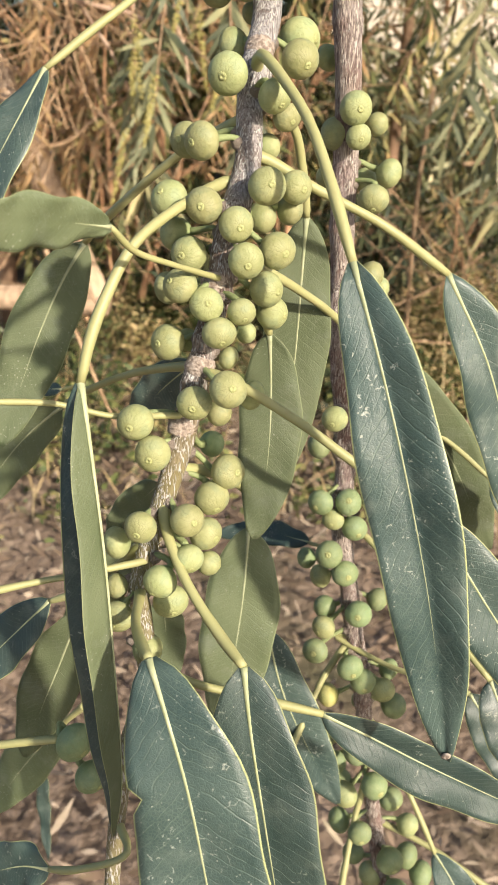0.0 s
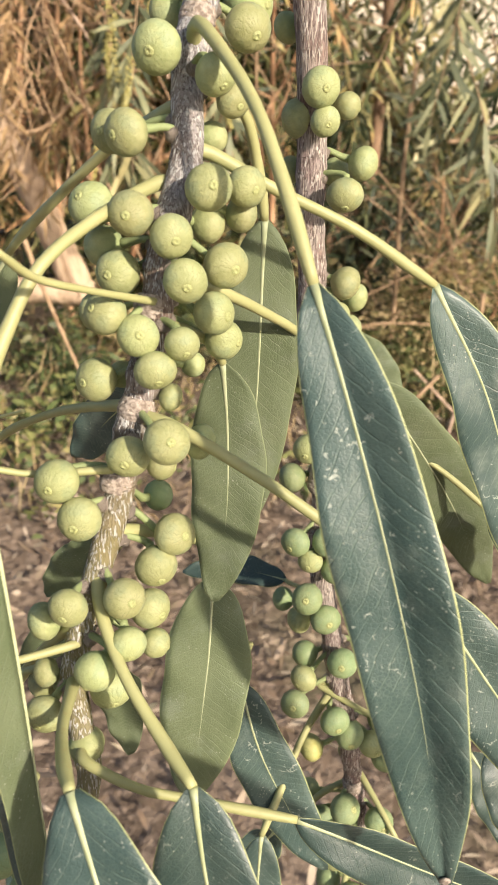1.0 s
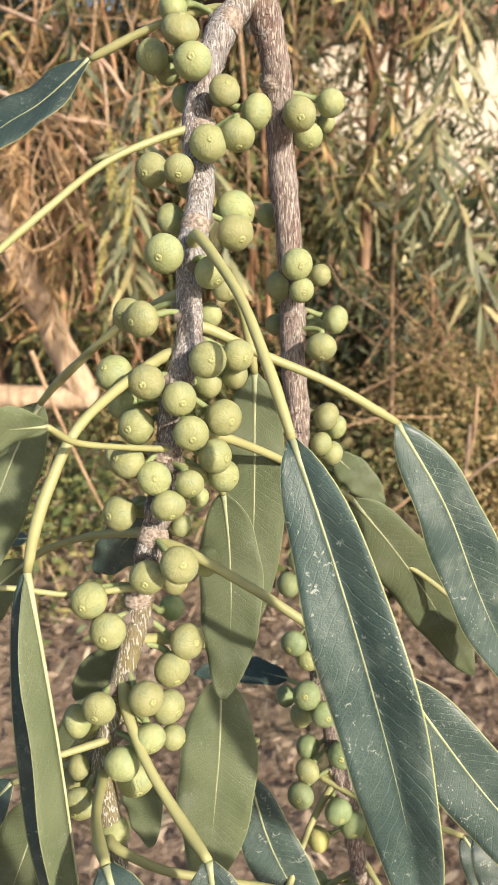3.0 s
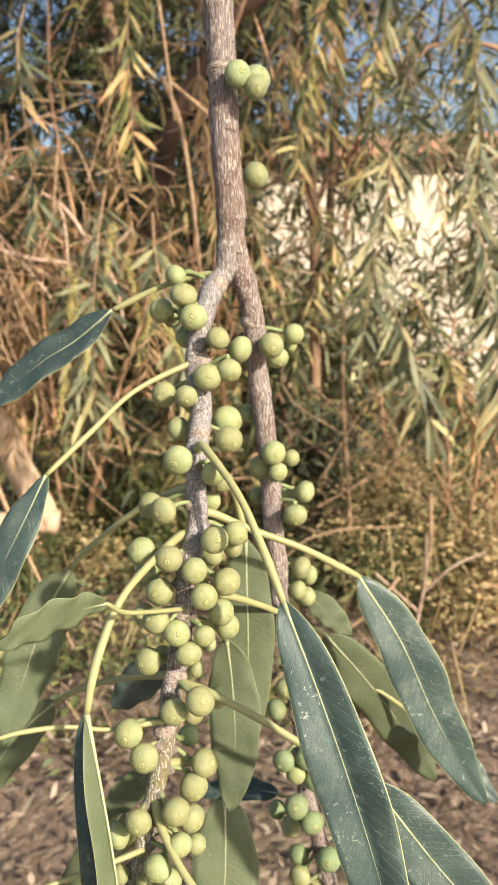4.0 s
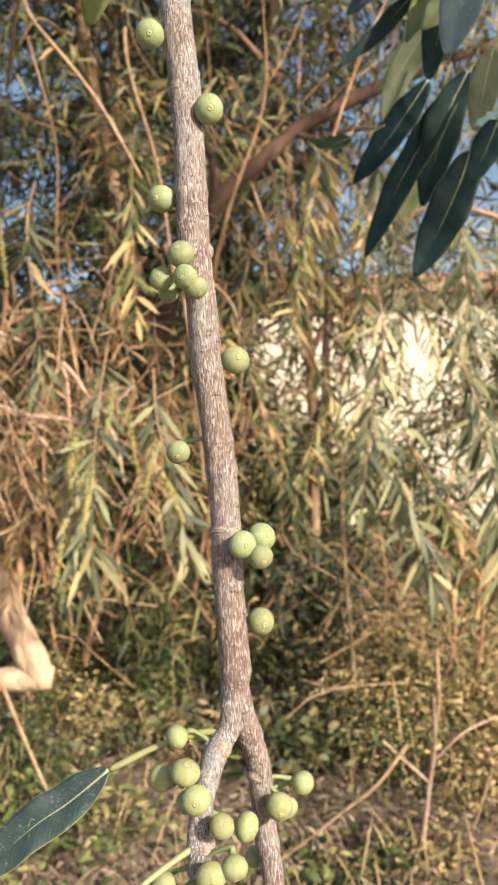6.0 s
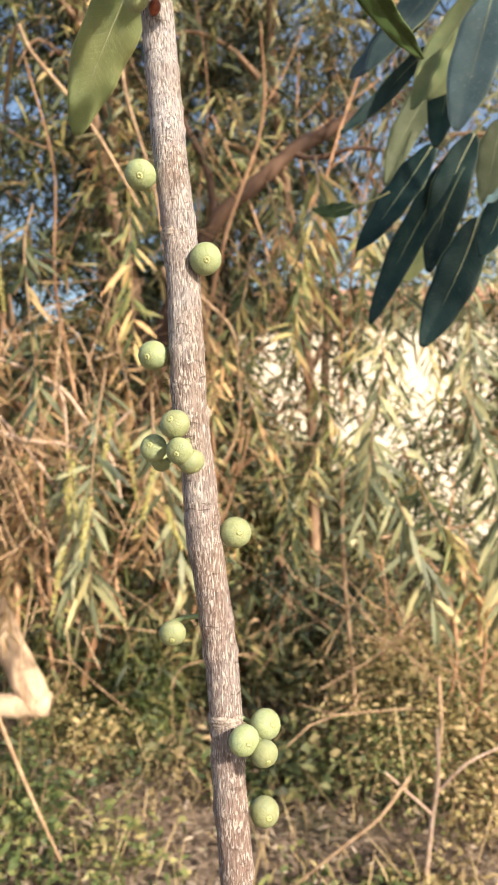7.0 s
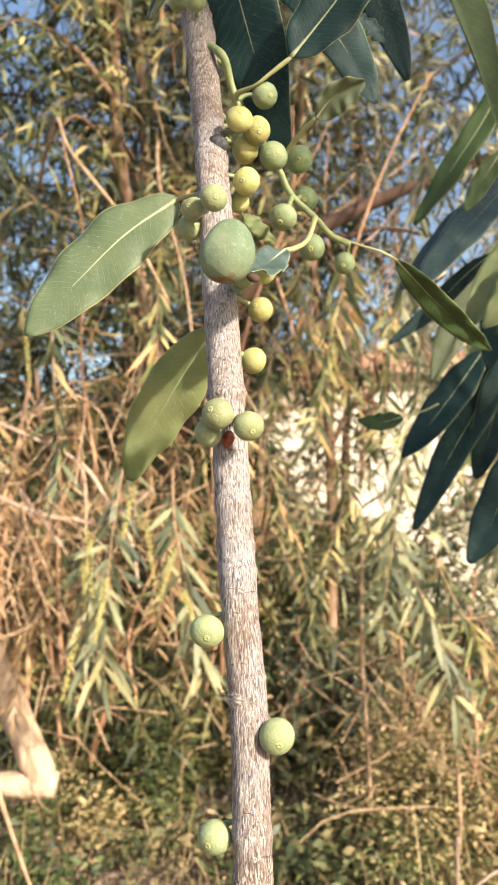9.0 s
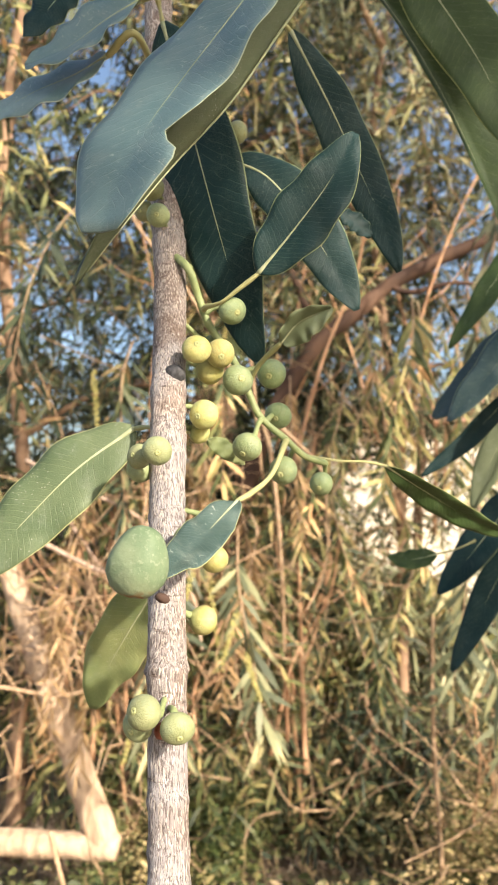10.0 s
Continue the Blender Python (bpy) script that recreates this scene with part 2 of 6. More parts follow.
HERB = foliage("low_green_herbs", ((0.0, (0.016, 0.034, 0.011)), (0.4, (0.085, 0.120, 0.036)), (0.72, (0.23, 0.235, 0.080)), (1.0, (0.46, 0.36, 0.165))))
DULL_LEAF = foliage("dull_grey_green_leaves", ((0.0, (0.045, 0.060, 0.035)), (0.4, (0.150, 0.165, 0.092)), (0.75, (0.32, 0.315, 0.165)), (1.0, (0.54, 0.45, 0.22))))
LITTER = foliage("dry_leaf_litter", ((0.0, (0.060, 0.040, 0.026)), (0.4, (0.22, 0.150, 0.100)), (0.8, (0.50, 0.40, 0.30)), (1.0, (0.16, 0.19, 0.07))), 0.1, 0.8)
STRAW = foliage("dry_straw", ((0.0, (0.26, 0.17, 0.08)), (0.5, (0.40, 0.29, 0.15)), (1.0, (0.52, 0.40, 0.22))), 0.15, 0.7)
DRY_LEAF = foliage("dry_tan_leaves", ((0.0, (0.14, 0.085, 0.04)), (0.4, (0.38, 0.24, 0.11)), (0.8, (0.66, 0.44, 0.23)), (1.0, (0.30, 0.29, 0.11))), 0.3, 0.65)
TWIG_DRY = plain("dry_tan_twig", (0.27, 0.165, 0.09), (0.50, 0.345, 0.21), 30, 0.8, 0.5, 0.003)
TWIG_PALE = plain("pale_pinkish_twig", (0.38, 0.25, 0.17), (0.60, 0.44, 0.33), 30, 0.8, 0.5, 0.003)
TRUNK = plain("tan_streaky_bark", (0.40, 0.275, 0.18), (0.64, 0.47, 0.32), 20, 0.85, 1.0, 0.02, (1, 1, 0.22))
BROWN_BARK = plain("brown_tree_bark", (0.15, 0.088, 0.052), (0.42, 0.265, 0.165), 9, 0.85, 0.7, 0.012, (1, 1, 0.3))
ORANGE_BARK = plain("orange_brown_stem_bark", (0.36, 0.185, 0.095), (0.66, 0.40, 0.23), 14, 0.85, 0.6, 0.008, (1, 1, 0.3))
LIMB_BARK = plain("dark_brown_limb_bark", (0.055, 0.029, 0.019), (0.14, 0.078, 0.048), 9, 0.85, 0.7, 0.012, (1, 1, 0.3))
PLASTER = plain("cream_plaster", (0.72, 0.64, 0.52), (0.80, 0.72, 0.60), 3, 0.9, 0.2, 0.004)
TILE = plain("terracotta_roof", (0.42, 0.20, 0.11), (0.55, 0.30, 0.18), 5, 0.85, 0.4, 0.01)


def soil_material():
    m = Mat("dry_soil_and_litter", 0.95, 0.2)
    c = m.mix(m.step(m.noise(1.4, 4), 0.35, 0.65), (0.10, 0.072, 0.052), (0.25, 0.185, 0.135))
    c = m.mix(m.math("MULTIPLY", m.step(m.noise(34, 5), 0.45, 0.62), 0.7), c, (0.36, 0.27, 0.20))
    c = m.mix(m.math("MULTIPLY", m.step(m.noise(0.9, 3), 0.52, 0.66), 0.45), c, (0.10, 0.12, 0.05))
    m.colour(c)
    m.bump(m.noise(26, 6), 0.9, 0.03)
    return m.m


SOIL = soil_material()

# ---- building blocks ----
PLACE = {}


def part(name, bm, material, parent=None, label="", at=None):
    """One mesh object from a bmesh in world metres (or a ready mesh, with its pose at), under its parent."""
    if isinstance(bm, bmesh.types.BMesh):
        me = bpy.data.meshes.new(name)
        bm.to_mesh(me)
        bm.free()
        me.polygons.foreach_set("use_smooth", [True] * len(me.polygons))
    else:
        me = bm
    if not me.materials:
        for mat in material if isinstance(material, tuple) else (material,):
            me.materials.append(mat)
    ob = new(name, me)
    m = at or Matrix()
    PLACE[ob] = m
    if parent:
        ob.parent = parent
        ob.matrix_basis = PLACE[parent].inverted() @ m
    else:
        ob.matrix_basis = m
    return tagged(ob, label) if label else ob


def holder(name, place, label, category, group="", kind=""):
    ob = new(name)
    ob.empty_display_size = 0.05
    PLACE[ob] = Matrix.Translation(place)
    ob.matrix_basis = PLACE[ob]
    return tagged(ob, label, category, group, kind)


def spline(points, n):
    """n + 1 points evenly along a smooth curve through the given ones."""
    p = [Vector(a) for a in points]
    if len(p) == 2:
        p = [p[0], (p[0] + p[1]) / 2, p[1]]
    q = [2 * p[0] - p[1], *p, 2 * p[-1] - p[-2]]
    fine = []
    for i in range(1, len(q) - 2):
        for k in range(12):
            t = k / 12
            a, b, c, d = q[i - 1 : i + 3]
            fine.append(0.5 * (2 * b + (c - a) * t + (2 * a - 5 * b + 4 * c - d) * t * t + (3 * b - a - 3 * c + d) * t**3))
    fine.append(p[-1])
    run = [0.0]
    for a, b in zip(fine, fine[1:]):
        run.append(run[-1] + (b - a).length)
    out, j = [], 0
    for k in range(n + 1):
        s = run[-1] * k / n
        while j < len(run) - 2 and run[j + 1] < s:
            j += 1
        f = (s - run[j]) / max(run[j + 1] - run[j], 1e-9)
        out.append(fine[j].lerp(fine[j + 1], min(max(f, 0), 1)))
    return out


def tube(bm, points, radius, sides=8, shape=None, caps=True):
    """A tapered tube along points; radius is a number or a function of the way along (0 to 1); shape roughens it."""
    rings, n = [], len(points)
    side = None
    for i, p in enumerate(points):
        t = (points[min(i + 1, n - 1)] - points[max(i - 1, 0)]).normalized()
        if side is None:
            side = t.orthogonal().normalized()
        side = (side - t * side.dot(t)).normalized()
        up = t.cross(side)
        u = i / (n - 1)
        r = radius(u) if callable(radius) else radius
        ring = []
        for k in range(sides):
            a = 2 * math.pi * k / sides
            d = side * math.cos(a) + up * math.sin(a)
            rr = r * (shape(p + d * r, u) if shape else 1.0)
            ring.append(bm.verts.new(p + d * rr))
        rings.append(ring)
    for a, b in zip(rings, rings[1:]):
        for k in range(sides):
            bm.faces.new((a[k], a[(k + 1) % sides], b[(k + 1) % sides], b[k]))
    if caps:
        bm.faces.new(rings[0][::-1])
        bm.faces.new(rings[-1])
    return bm


def lathe(profile, sides, ripple=None):
    bm = bmesh.new()
    rings = []
    for r, z in profile:
        if r < 1e-6:
            rings.append([bm.verts.new((0, 0, z))])
            continue
        ring = []
        for k in range(sides):
            a = 2 * math.pi * k / sides
            f = ripple(a, r, z) if ripple else 1.0
            ring.append(bm.verts.new((r * f * math.cos(a), r * f * math.sin(a), z)))
        rings.append(ring)
    for a, b in zip(rings, rings[1:]):
        for k in range(sides):
            j = (k + 1) % sides
            if len(a) == 1:
                bm.faces.new((a[0], b[j], b[k]))
            elif len(b) == 1:
                bm.faces.new((a[k], a[j], b[0]))
            else:
                bm.faces.new((a[k], a[j], b[j], b[k]))
    return bm


def ready(name, bm):
    me = bpy.data.meshes.new(name)
    bmesh.ops.recalc_face_normals(bm, faces=bm.faces)
    bm.to_mesh(me)
    bm.free()
    me.polygons.foreach_set("use_smooth", [True] * len(me.polygons))
    return me


def joined(name, verts, faces, material, parent=None, at=None, label=""):
    """One mesh out of numpy vertices and faces of equal size."""
    me = bpy.data.meshes.new(name)
    k = faces.shape[1]
    me.vertices.add(len(verts))
    me.vertices.foreach_set("co", verts.astype(np.float32).ravel())
    me.loops.add(faces.size)
    me.loops.foreach_set("vertex_index", faces.astype(np.int32).ravel())
    me.polygons.add(len(faces))
    me.polygons.foreach_set("loop_start", np.arange(len(faces), dtype=np.int32) * k)
    me.polygons.foreach_set("use_smooth", np.ones(len(faces), dtype=bool))
    me.update(calc_edges=True)
    me.validate()
    return part(name, me, material, parent, label, at)


def blades(base, along, face, length, width, bend):
    """Many narrow leaves at once: arrays of base points, directions, facing directions, lengths, widths and droop."""
    n = len(base)
    along = along / np.linalg.norm(along, axis=1, keepdims=True)
    side = np.cross(along, face)
    side /= np.maximum(np.linalg.norm(side, axis=1, keepdims=True), 1e-6)
    nor = np.cross(side, along)
    down = np.array([0, 0, -1.0])
    rows = []
    for u, w in ((0.0, 0.06), (0.3, 0.85), (0.62, 0.9), (1.0, 0.04)):
        mid = base + along * (length * u)[:, None] + down * (bend * length * u * u)[:, None]
        rows += [mid - side * (width * w / 2)[:, None] + nor * (width * w * 0.12)[:, None], mid + side * (width * w / 2)[:, None] + nor * (width * w * 0.12)[:, None]]
    verts = np.stack(rows, axis=1).reshape(-1, 3)
    quad = np.array([[0, 1, 3, 2], [2, 3, 5, 4], [4, 5, 7, 6]])
    faces = (np.arange(n)[:, None, None] * 8 + quad[None]).reshape(-1, 4)
    return verts, faces


# ---- ground ----
def make_ground():
    bm = bmesh.new()
    xs = sorted(set([-4000, -400, -60, -20, -10, 10, 20, 60, 400, 4000] + [i * 0.2 for i in range(-30, 31)]))
    ys = sorted(set([-4000, -400, -60, -10, 12, 20, 60, 400, 4000] + [i * 0.2 for i in range(-10, 50)]))
    grid = [[bm.verts.new((x, y, 0.05 * (noise.noise((x * 0.9, y * 0.9, 3)) if abs(x) < 9 and -5 < y < 11 else 0) - 0.02)) for x in xs] for y in ys]
    for a, b in zip(grid, grid[1:]):
        for k in range(len(xs) - 1):
            bm.faces.new((a[k], a[k + 1], b[k + 1], b[k]))
    tagged(part("ground", bm, SOIL), "dry brown soil strewn with leaf litter", "ground", kind="structure")


make_ground()
rng = np.random.default_rng(7)


def scatter_litter():
    n = 26000
    base = np.column_stack([rng.uniform(-3, 3.2, n), 0.6 + 6.4 * rng.random(n) ** 0.8, rng.uniform(0.0, 0.05, n)])
    a = rng.uniform(0, 2 * np.pi, n)
    along = np.column_stack([np.cos(a), np.sin(a), rng.normal(0.1, 0.25, n)])
    face = np.column_stack([rng.normal(0, 0.35, n), rng.normal(0, 0.35, n), np.ones(n)])
    v, f = blades(base, along, face, rng.uniform(0.025, 0.075, n), rng.uniform(0.008, 0.02, n), rng.normal(0, 0.2, n))
    tagged(joined("leaf_litter", v, f, LITTER), "fallen dry brown leaves scattered over the soil", "leaf litter", kind="stuff")
    n = 2400
    base = np.column_stack([rng.uniform(-2.4, 2.8, n), rng.uniform(2.2, 6.0, n), np.zeros(n)])
    along = np.column_stack([rng.normal(0, 0.35, n), rng.normal(0, 0.3, n), np.ones(n)])
    face = np.column_stack([rng.normal(0, 0.6, n), -np.ones(n), rng.normal(0, 0.3, n)])
    v, f = blades(base, along, face, rng.uniform(0.1, 0.4, n), rng.uniform(0.003, 0.008, n), rng.uniform(0, 0.9, n))
    m = 44
    base2 = np.column_stack([np.concatenate([rng.normal(1.0, 0.3, m // 2), rng.uniform(-1.8, 2.2, m - m // 2)]), rng.uniform(2.9, 3.9, m), np.zeros(m)])
    along2 = np.column_stack([rng.normal(0, 0.35, m), rng.normal(0, 0.3, m), np.ones(m)])
    face2 = np.column_stack([rng.normal(0, 0.4, m), -np.ones(m), rng.normal(0, 0.2, m)])
    v2, f2 = blades(base2, along2, face2, rng.uniform(0.3, 0.75, m), rng.uniform(0.003, 0.007, m), rng.uniform(0.0, 0.45, m))
    f, v = np.vstack([f, f2 + len(v)]), np.vstack([v, v2])
    tagged(joined("dry_grass", v, f, STRAW), "dry straw-coloured grass standing in the soil", "dry grass", kind="stuff")


scatter_litter()


DRY_HERB = foliage("yellowing_dry_herbs", ((0.0, (0.090, 0.080, 0.034)), (0.4, (0.38, 0.31, 0.130)), (0.75, (0.62, 0.47, 0.24)), (1.0, (0.70, 0.47, 0.29))), 0.25, 0.65)


DEEP_HERB = foliage("deep_green_weeds", ((0.0, (0.020, 0.032, 0.013)), (0.4, (0.080, 0.098, 0.038)), (0.7, (0.21, 0.195, 0.085)), (1.0, (0.44, 0.31, 0.17))), 0.2, 0.5)


def herb_patch(x, y, rx, ry, h, n, dry=False, deep=False):
    base = np.column_stack([x + rx * rng.normal(0, 0.5, n), y + ry * rng.normal(0, 0.5, n), h * rng.random(n) ** 1.2])
    a = rng.uniform(0, 2 * np.pi, n)
    along = np.column_stack([np.cos(a), np.sin(a), rng.normal(0.4, 0.4, n)])
    face = np.column_stack([rng.normal(0, 0.9, n), rng.normal(-0.4, 0.9, n), rng.normal(0.4, 0.5, n)])
    w = rng.uniform(0.55, 1.5) * (1.5 if deep else 0.8 if dry else 1.0)
    v, f = blades(base, along, face, w * rng.uniform(0.018, 0.055, n), w * rng.uniform(0.009, 0.024, n), rng.uniform(0, 0.4, n))
    tagged(joined("herb_patch", v, f, DRY_HERB if dry else DEEP_HERB if deep else HERB), "low patch of yellowing dry herbs on soil" if dry else "patch of broad-leaved deep green weeds" if deep else "low patch of small-leaved green herbs on dry soil", "herbs", "undergrowth", "stuff")


for k in range(60):
    hx, hy = rng.uniform(-1.7, 2.1), (rng.uniform(2.9, 5.2) if k < 48 else rng.uniform(2.2, 3.4))
    if 0.12 < hx < 0.62 and 3.5 < hy < 5.0:
        hx -= 0.6
    tall = (0.25 + 0.5 * (rng.random() ** 2)) * min(1.0, max(0.14, 0.3 + 0.45 * (hy - 2.7)))
    herb_patch(hx, hy, rng.uniform(0.14, 0.34), rng.uniform(0.12, 0.3), tall, int((260 + 950 * tall) * (0.4 if hy < 3.5 and hx < 0.3 else 1.0)), rng.random() < (0.42 if hx > 0.25 else 0.15))


for k in range(14):
    herb_patch(rng.uniform(0.55, 1.7), rng.uniform(3.3, 4.4), 0.22, 0.2, rng.uniform(0.25, 0.6), 520, True)


for k in range(9):
    herb_patch(rng.uniform(0.7, 1.5), rng.uniform(2.8, 3.4), 0.2, 0.16, rng.uniform(0.25, 0.45), 420, True)


for k in range(22):
    herb_patch(rng.uniform(-1.3, 1.3), rng.uniform(3.3, 4.7), 0.2, 0.16, rng.uniform(0.12, 0.34), 150, False, True)


# ---- trees with narrow hanging leaves ----
def bush_tree(x, y, height, spread, sprays, leaf_mat, low, label, seed, hole=None):
    r = np.random.default_rng(seed)
    tree = holder("tree", (x, y, 0), label, "tree", "trees behind the fig shoot")
    top = Vector((x + r.normal(0, 0.2), y + r.normal(0, 0.2), height))
    trunk = spline([(x, y, -0.05), (x + r.normal(0, 0.08), y, height * 0.3), (x + r.normal(0, 0.15), y + r.normal(0, 0.1), height * 0.65), top], 24)
    bm = tube(bmesh.new(), trunk, lambda u: (0.050 if x < 0 else 0.030) * (1 - u) ** 0.7 + 0.008, 8, lambda p, u: 1 + 0.25 * noise.noise(p * 9))
    part("trunk", bm, BROWN_BARK, tree)
    limbs = []
    for i in range(9):
        a, s = r.uniform(0, 2 * np.pi), trunk[int(4 + 18 * (i + 0.5) / 9)]
        d = Vector((math.cos(a), 0.7 * math.sin(a), 0)) * spread * r.uniform(0.5, 1.0)
        limb = spline([s, s + d * 0.4 + Vector((0, 0, 0.25)), s + d * 0.8 + Vector((0, 0, 0.3)), s + d * 1.1 + Vector((0, 0, 0.1))], 12)
        limbs.append(limb)
        bm = tube(bmesh.new(), limb, lambda u: 0.020 * (1 - u) + 0.004, 6, lambda p, u: 1 + 0.2 * noise.noise(p * 14))
        part("limb", bm, BROWN_BARK if i % 3 else TWIG_DRY, tree)
    # hanging sprays: a drooping twig with leaves on alternate sides
    clumps = sprays // 15
    mid = np.column_stack([x + spread * r.normal(0, 0.6, clumps), y + 0.8 * spread * r.normal(0, 0.5, clumps), low + (height - low) * r.random(clumps)])
    o = mid[r.integers(0, clumps, sprays)] + r.normal(0, 1, (sprays, 3)) * np.array([0.15, 0.15, 0.12])
    near = np.array([p[:] for limb in limbs for p in limb])
    pick = near[r.integers(0, len(near), sprays)]
    o = np.where(r.random(sprays)[:, None] < 0.25, pick + r.normal(0, 0.08, (sprays, 3)), o)
    o[:, 2] = np.maximum(o[:, 2], low)
    o = o[(o[:, 2] < 2.2) | (r.random(sprays) < (0.92 if y > 5.0 else 0.46))]
    sprays = len(o)
    if hole is not None:
        for hx0, hx1, hz0, hz1, keep in hole:
            hit_hole = (o[:, 0] > hx0) & (o[:, 0] < hx1) & (o[:, 2] > hz0) & (o[:, 2] < hz1 + 0.25)
            o = o[~hit_hole | (r.random(len(o)) < keep)]
    if y > 5.0:
        thick = np.array([noise.noise((2.1 * q[0], 0.5, 2.1 * q[2])) for q in o])
        o = o[(o[:, 2] < 2.0) | (thick < 0.32)]
    ns = len(o)
    a = r.uniform(0, 2 * np.pi, ns)
    out = np.column_stack([np.cos(a), np.sin(a), r.normal(0.05, 0.35, ns)])
    length = r.uniform(0.18, 0.42, ns)
    sag = r.uniform(0.4, 1.3, ns)
    steps = np.linspace(0, 1, 5)
    line = o[:, None, :] + out[:, None, :] * (length[:, None] * steps)[..., None]
    line[..., 2] -= (sag * length)[:, None] * steps[None] ** 2
    offs = np.array([[0.0, 0, 1], [0.87, 0, -0.5], [-0.87, 0, -0.5]])
    rad = 0.0028 * (1 - 0.7 * steps)
    tv = (line[:, :, None, :] + offs[None, None] * rad[None, :, None, None]).reshape(-1, 3)
    q = []
    for i in range(4):
        for k in range(3):
            q.append([i * 3 + k, i * 3 + (k + 1) % 3, i * 3 + 3 + (k + 1) % 3, i * 3 + 3 + k])
    tf = (np.arange(ns)[:, None, None] * 15 + np.array(q)[None]).reshape(-1, 4)
    # twigs in the shade-coloured crowns get dark bark to match
    joined("twig_mass", tv, tf, LIMB_BARK if leaf_mat == SHADE_LEAF else TWIG_DRY, tree, label="thin twigs darkened for shade" if leaf_mat == SHADE_LEAF else "thin tan twigs")["kind"] = "stuff"
    m = 11
    s = np.linspace(0.12, 1.0, m)
    base = o[:, None, :] + out[:, None, :] * (length[:, None] * s)[..., None]
    base[..., 2] -= (sag * length)[:, None] * s[None] ** 2
    base = base.reshape(-1, 3)
    n = len(base)
    flip = np.tile(np.where(np.arange(m) % 2, 1.0, -1.0), ns)
    lat = np.repeat(np.column_stack([-out[:, 1], out[:, 0], 0 * out[:, 0]]), m, axis=0) * flip[:, None]
    along = lat * 0.6 + np.repeat(out, m, axis=0) * 0.45 + np.array([0, 0, -0.32]) + r.normal(0, 0.55, (n, 3))
    face = r.normal(0, 0.7, (n, 3)) + np.array([0.2, -0.8, 0.5])
    v, f = blades(base, along, face, r.uniform(0.06, 0.19, n), r.uniform(0.012, 0.027, n), r.uniform(0.0, 0.6, n))
    joined("crown", v, f, leaf_mat, tree, label="open crown of narrow hanging leaves")["kind"] = "stuff"


# Two side trees added so that their high crowns shade the upper background.
bush_tree(-2.7, 3.6, 6.8, 1.6, 1000, OLIVE, 3.2, "tall side tree added for shade, bare orange-brown trunk and high crown", 14)
bush_tree(3.3, 3.6, 6.8, 1.5, 900, OLIVE, 3.2, "tall side tree added for shade, bare brown trunk and high crown", 15)
# Added out of view: its crown throws shade on the upper left trees.
bush_tree(3.1, 0.0, 6.15, 0.75, 500, SHADE_LEAF, 5.15, "unseen tall tree added to shade the upper left, small high crown", 20)
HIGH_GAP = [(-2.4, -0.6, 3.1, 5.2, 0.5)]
bush_tree(-0.75, 5.2, 6.8, 0.9, 650, SHADE_LEAF, 1.9, "tree with a high crown coloured dark for shade", 16, HIGH_GAP)
# Another unseen tree, added to dapple the upper background with shade.
bush_tree(2.9, 1.5, 6.9, 0.8, 330, OLIVE, 3.7, "unseen slender tree added for dappled shade, thin high crown", 23)
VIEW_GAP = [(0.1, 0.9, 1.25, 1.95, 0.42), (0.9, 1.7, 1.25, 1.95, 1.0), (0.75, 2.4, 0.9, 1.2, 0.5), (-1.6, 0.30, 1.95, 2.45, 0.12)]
bush_tree(-1.6, 4.4, 6.2, 1.2, 1000, SHADE_LEAF, 2.0, "tree with narrow drooping leaves darkened for shade above dry twigs", 1, HIGH_GAP)
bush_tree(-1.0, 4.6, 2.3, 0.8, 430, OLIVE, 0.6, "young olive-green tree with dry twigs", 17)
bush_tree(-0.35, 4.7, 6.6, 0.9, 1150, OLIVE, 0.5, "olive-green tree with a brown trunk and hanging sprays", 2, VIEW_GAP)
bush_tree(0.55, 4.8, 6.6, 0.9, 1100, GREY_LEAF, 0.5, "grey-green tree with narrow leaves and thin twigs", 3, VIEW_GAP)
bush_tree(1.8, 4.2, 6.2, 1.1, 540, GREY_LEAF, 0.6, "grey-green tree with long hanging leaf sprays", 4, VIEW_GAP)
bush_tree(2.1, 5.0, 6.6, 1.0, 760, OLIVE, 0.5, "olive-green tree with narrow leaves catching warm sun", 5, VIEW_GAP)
bush_tree(-2.1, 5.2, 6.6, 1.1, 1250, SHADE_LEAF, 0.4, "dense tree with leaves darkened for shade and dry lower twigs", 6, HIGH_GAP)
bush_tree(-0.8, 6.4, 7.2, 1.3, 1500, SHADE_LEAF, 0.3, "tree standing in the back row, leaves darkened for shade", 7, [(0.2, 2.9, 1.3, 2.6, 0.36)])
bush_tree(0.2, 6.9, 7.2, 1.3, 1500, SHADE_LEAF, 0.3, "tree in the back row, thin crown darkened for shade", 8, [(0.2, 2.9, 1.3, 2.6, 0.36)])
bush_tree(-2.9, 6.8, 7.2, 1.3, 900, SHADE_LEAF, 0.3, "tree in the back row, leafy to the ground, darkened for shade", 10)
bush_tree(0.3, 6.3, 7.2, 1.3, 900, SHADE_LEAF, 2.7, "tree with a high crown above the shrubs, darkened for shade", 21)
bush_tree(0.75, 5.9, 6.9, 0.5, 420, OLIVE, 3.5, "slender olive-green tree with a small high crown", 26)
bush_tree(-0.6, 8.2, 5.5, 1.8, 1300, SHADE_LEAF, 0.2, "dense tree far behind the others, leaves darkened for shade", 18, [(0.2, 3.0, 1.3, 5.5, 0.10)])
bush_tree(-3.2, 8.6, 5.5, 1.8, 900, SHADE_LEAF, 0.2, "dense tree at the far edge, leaves darkened for shade", 19)


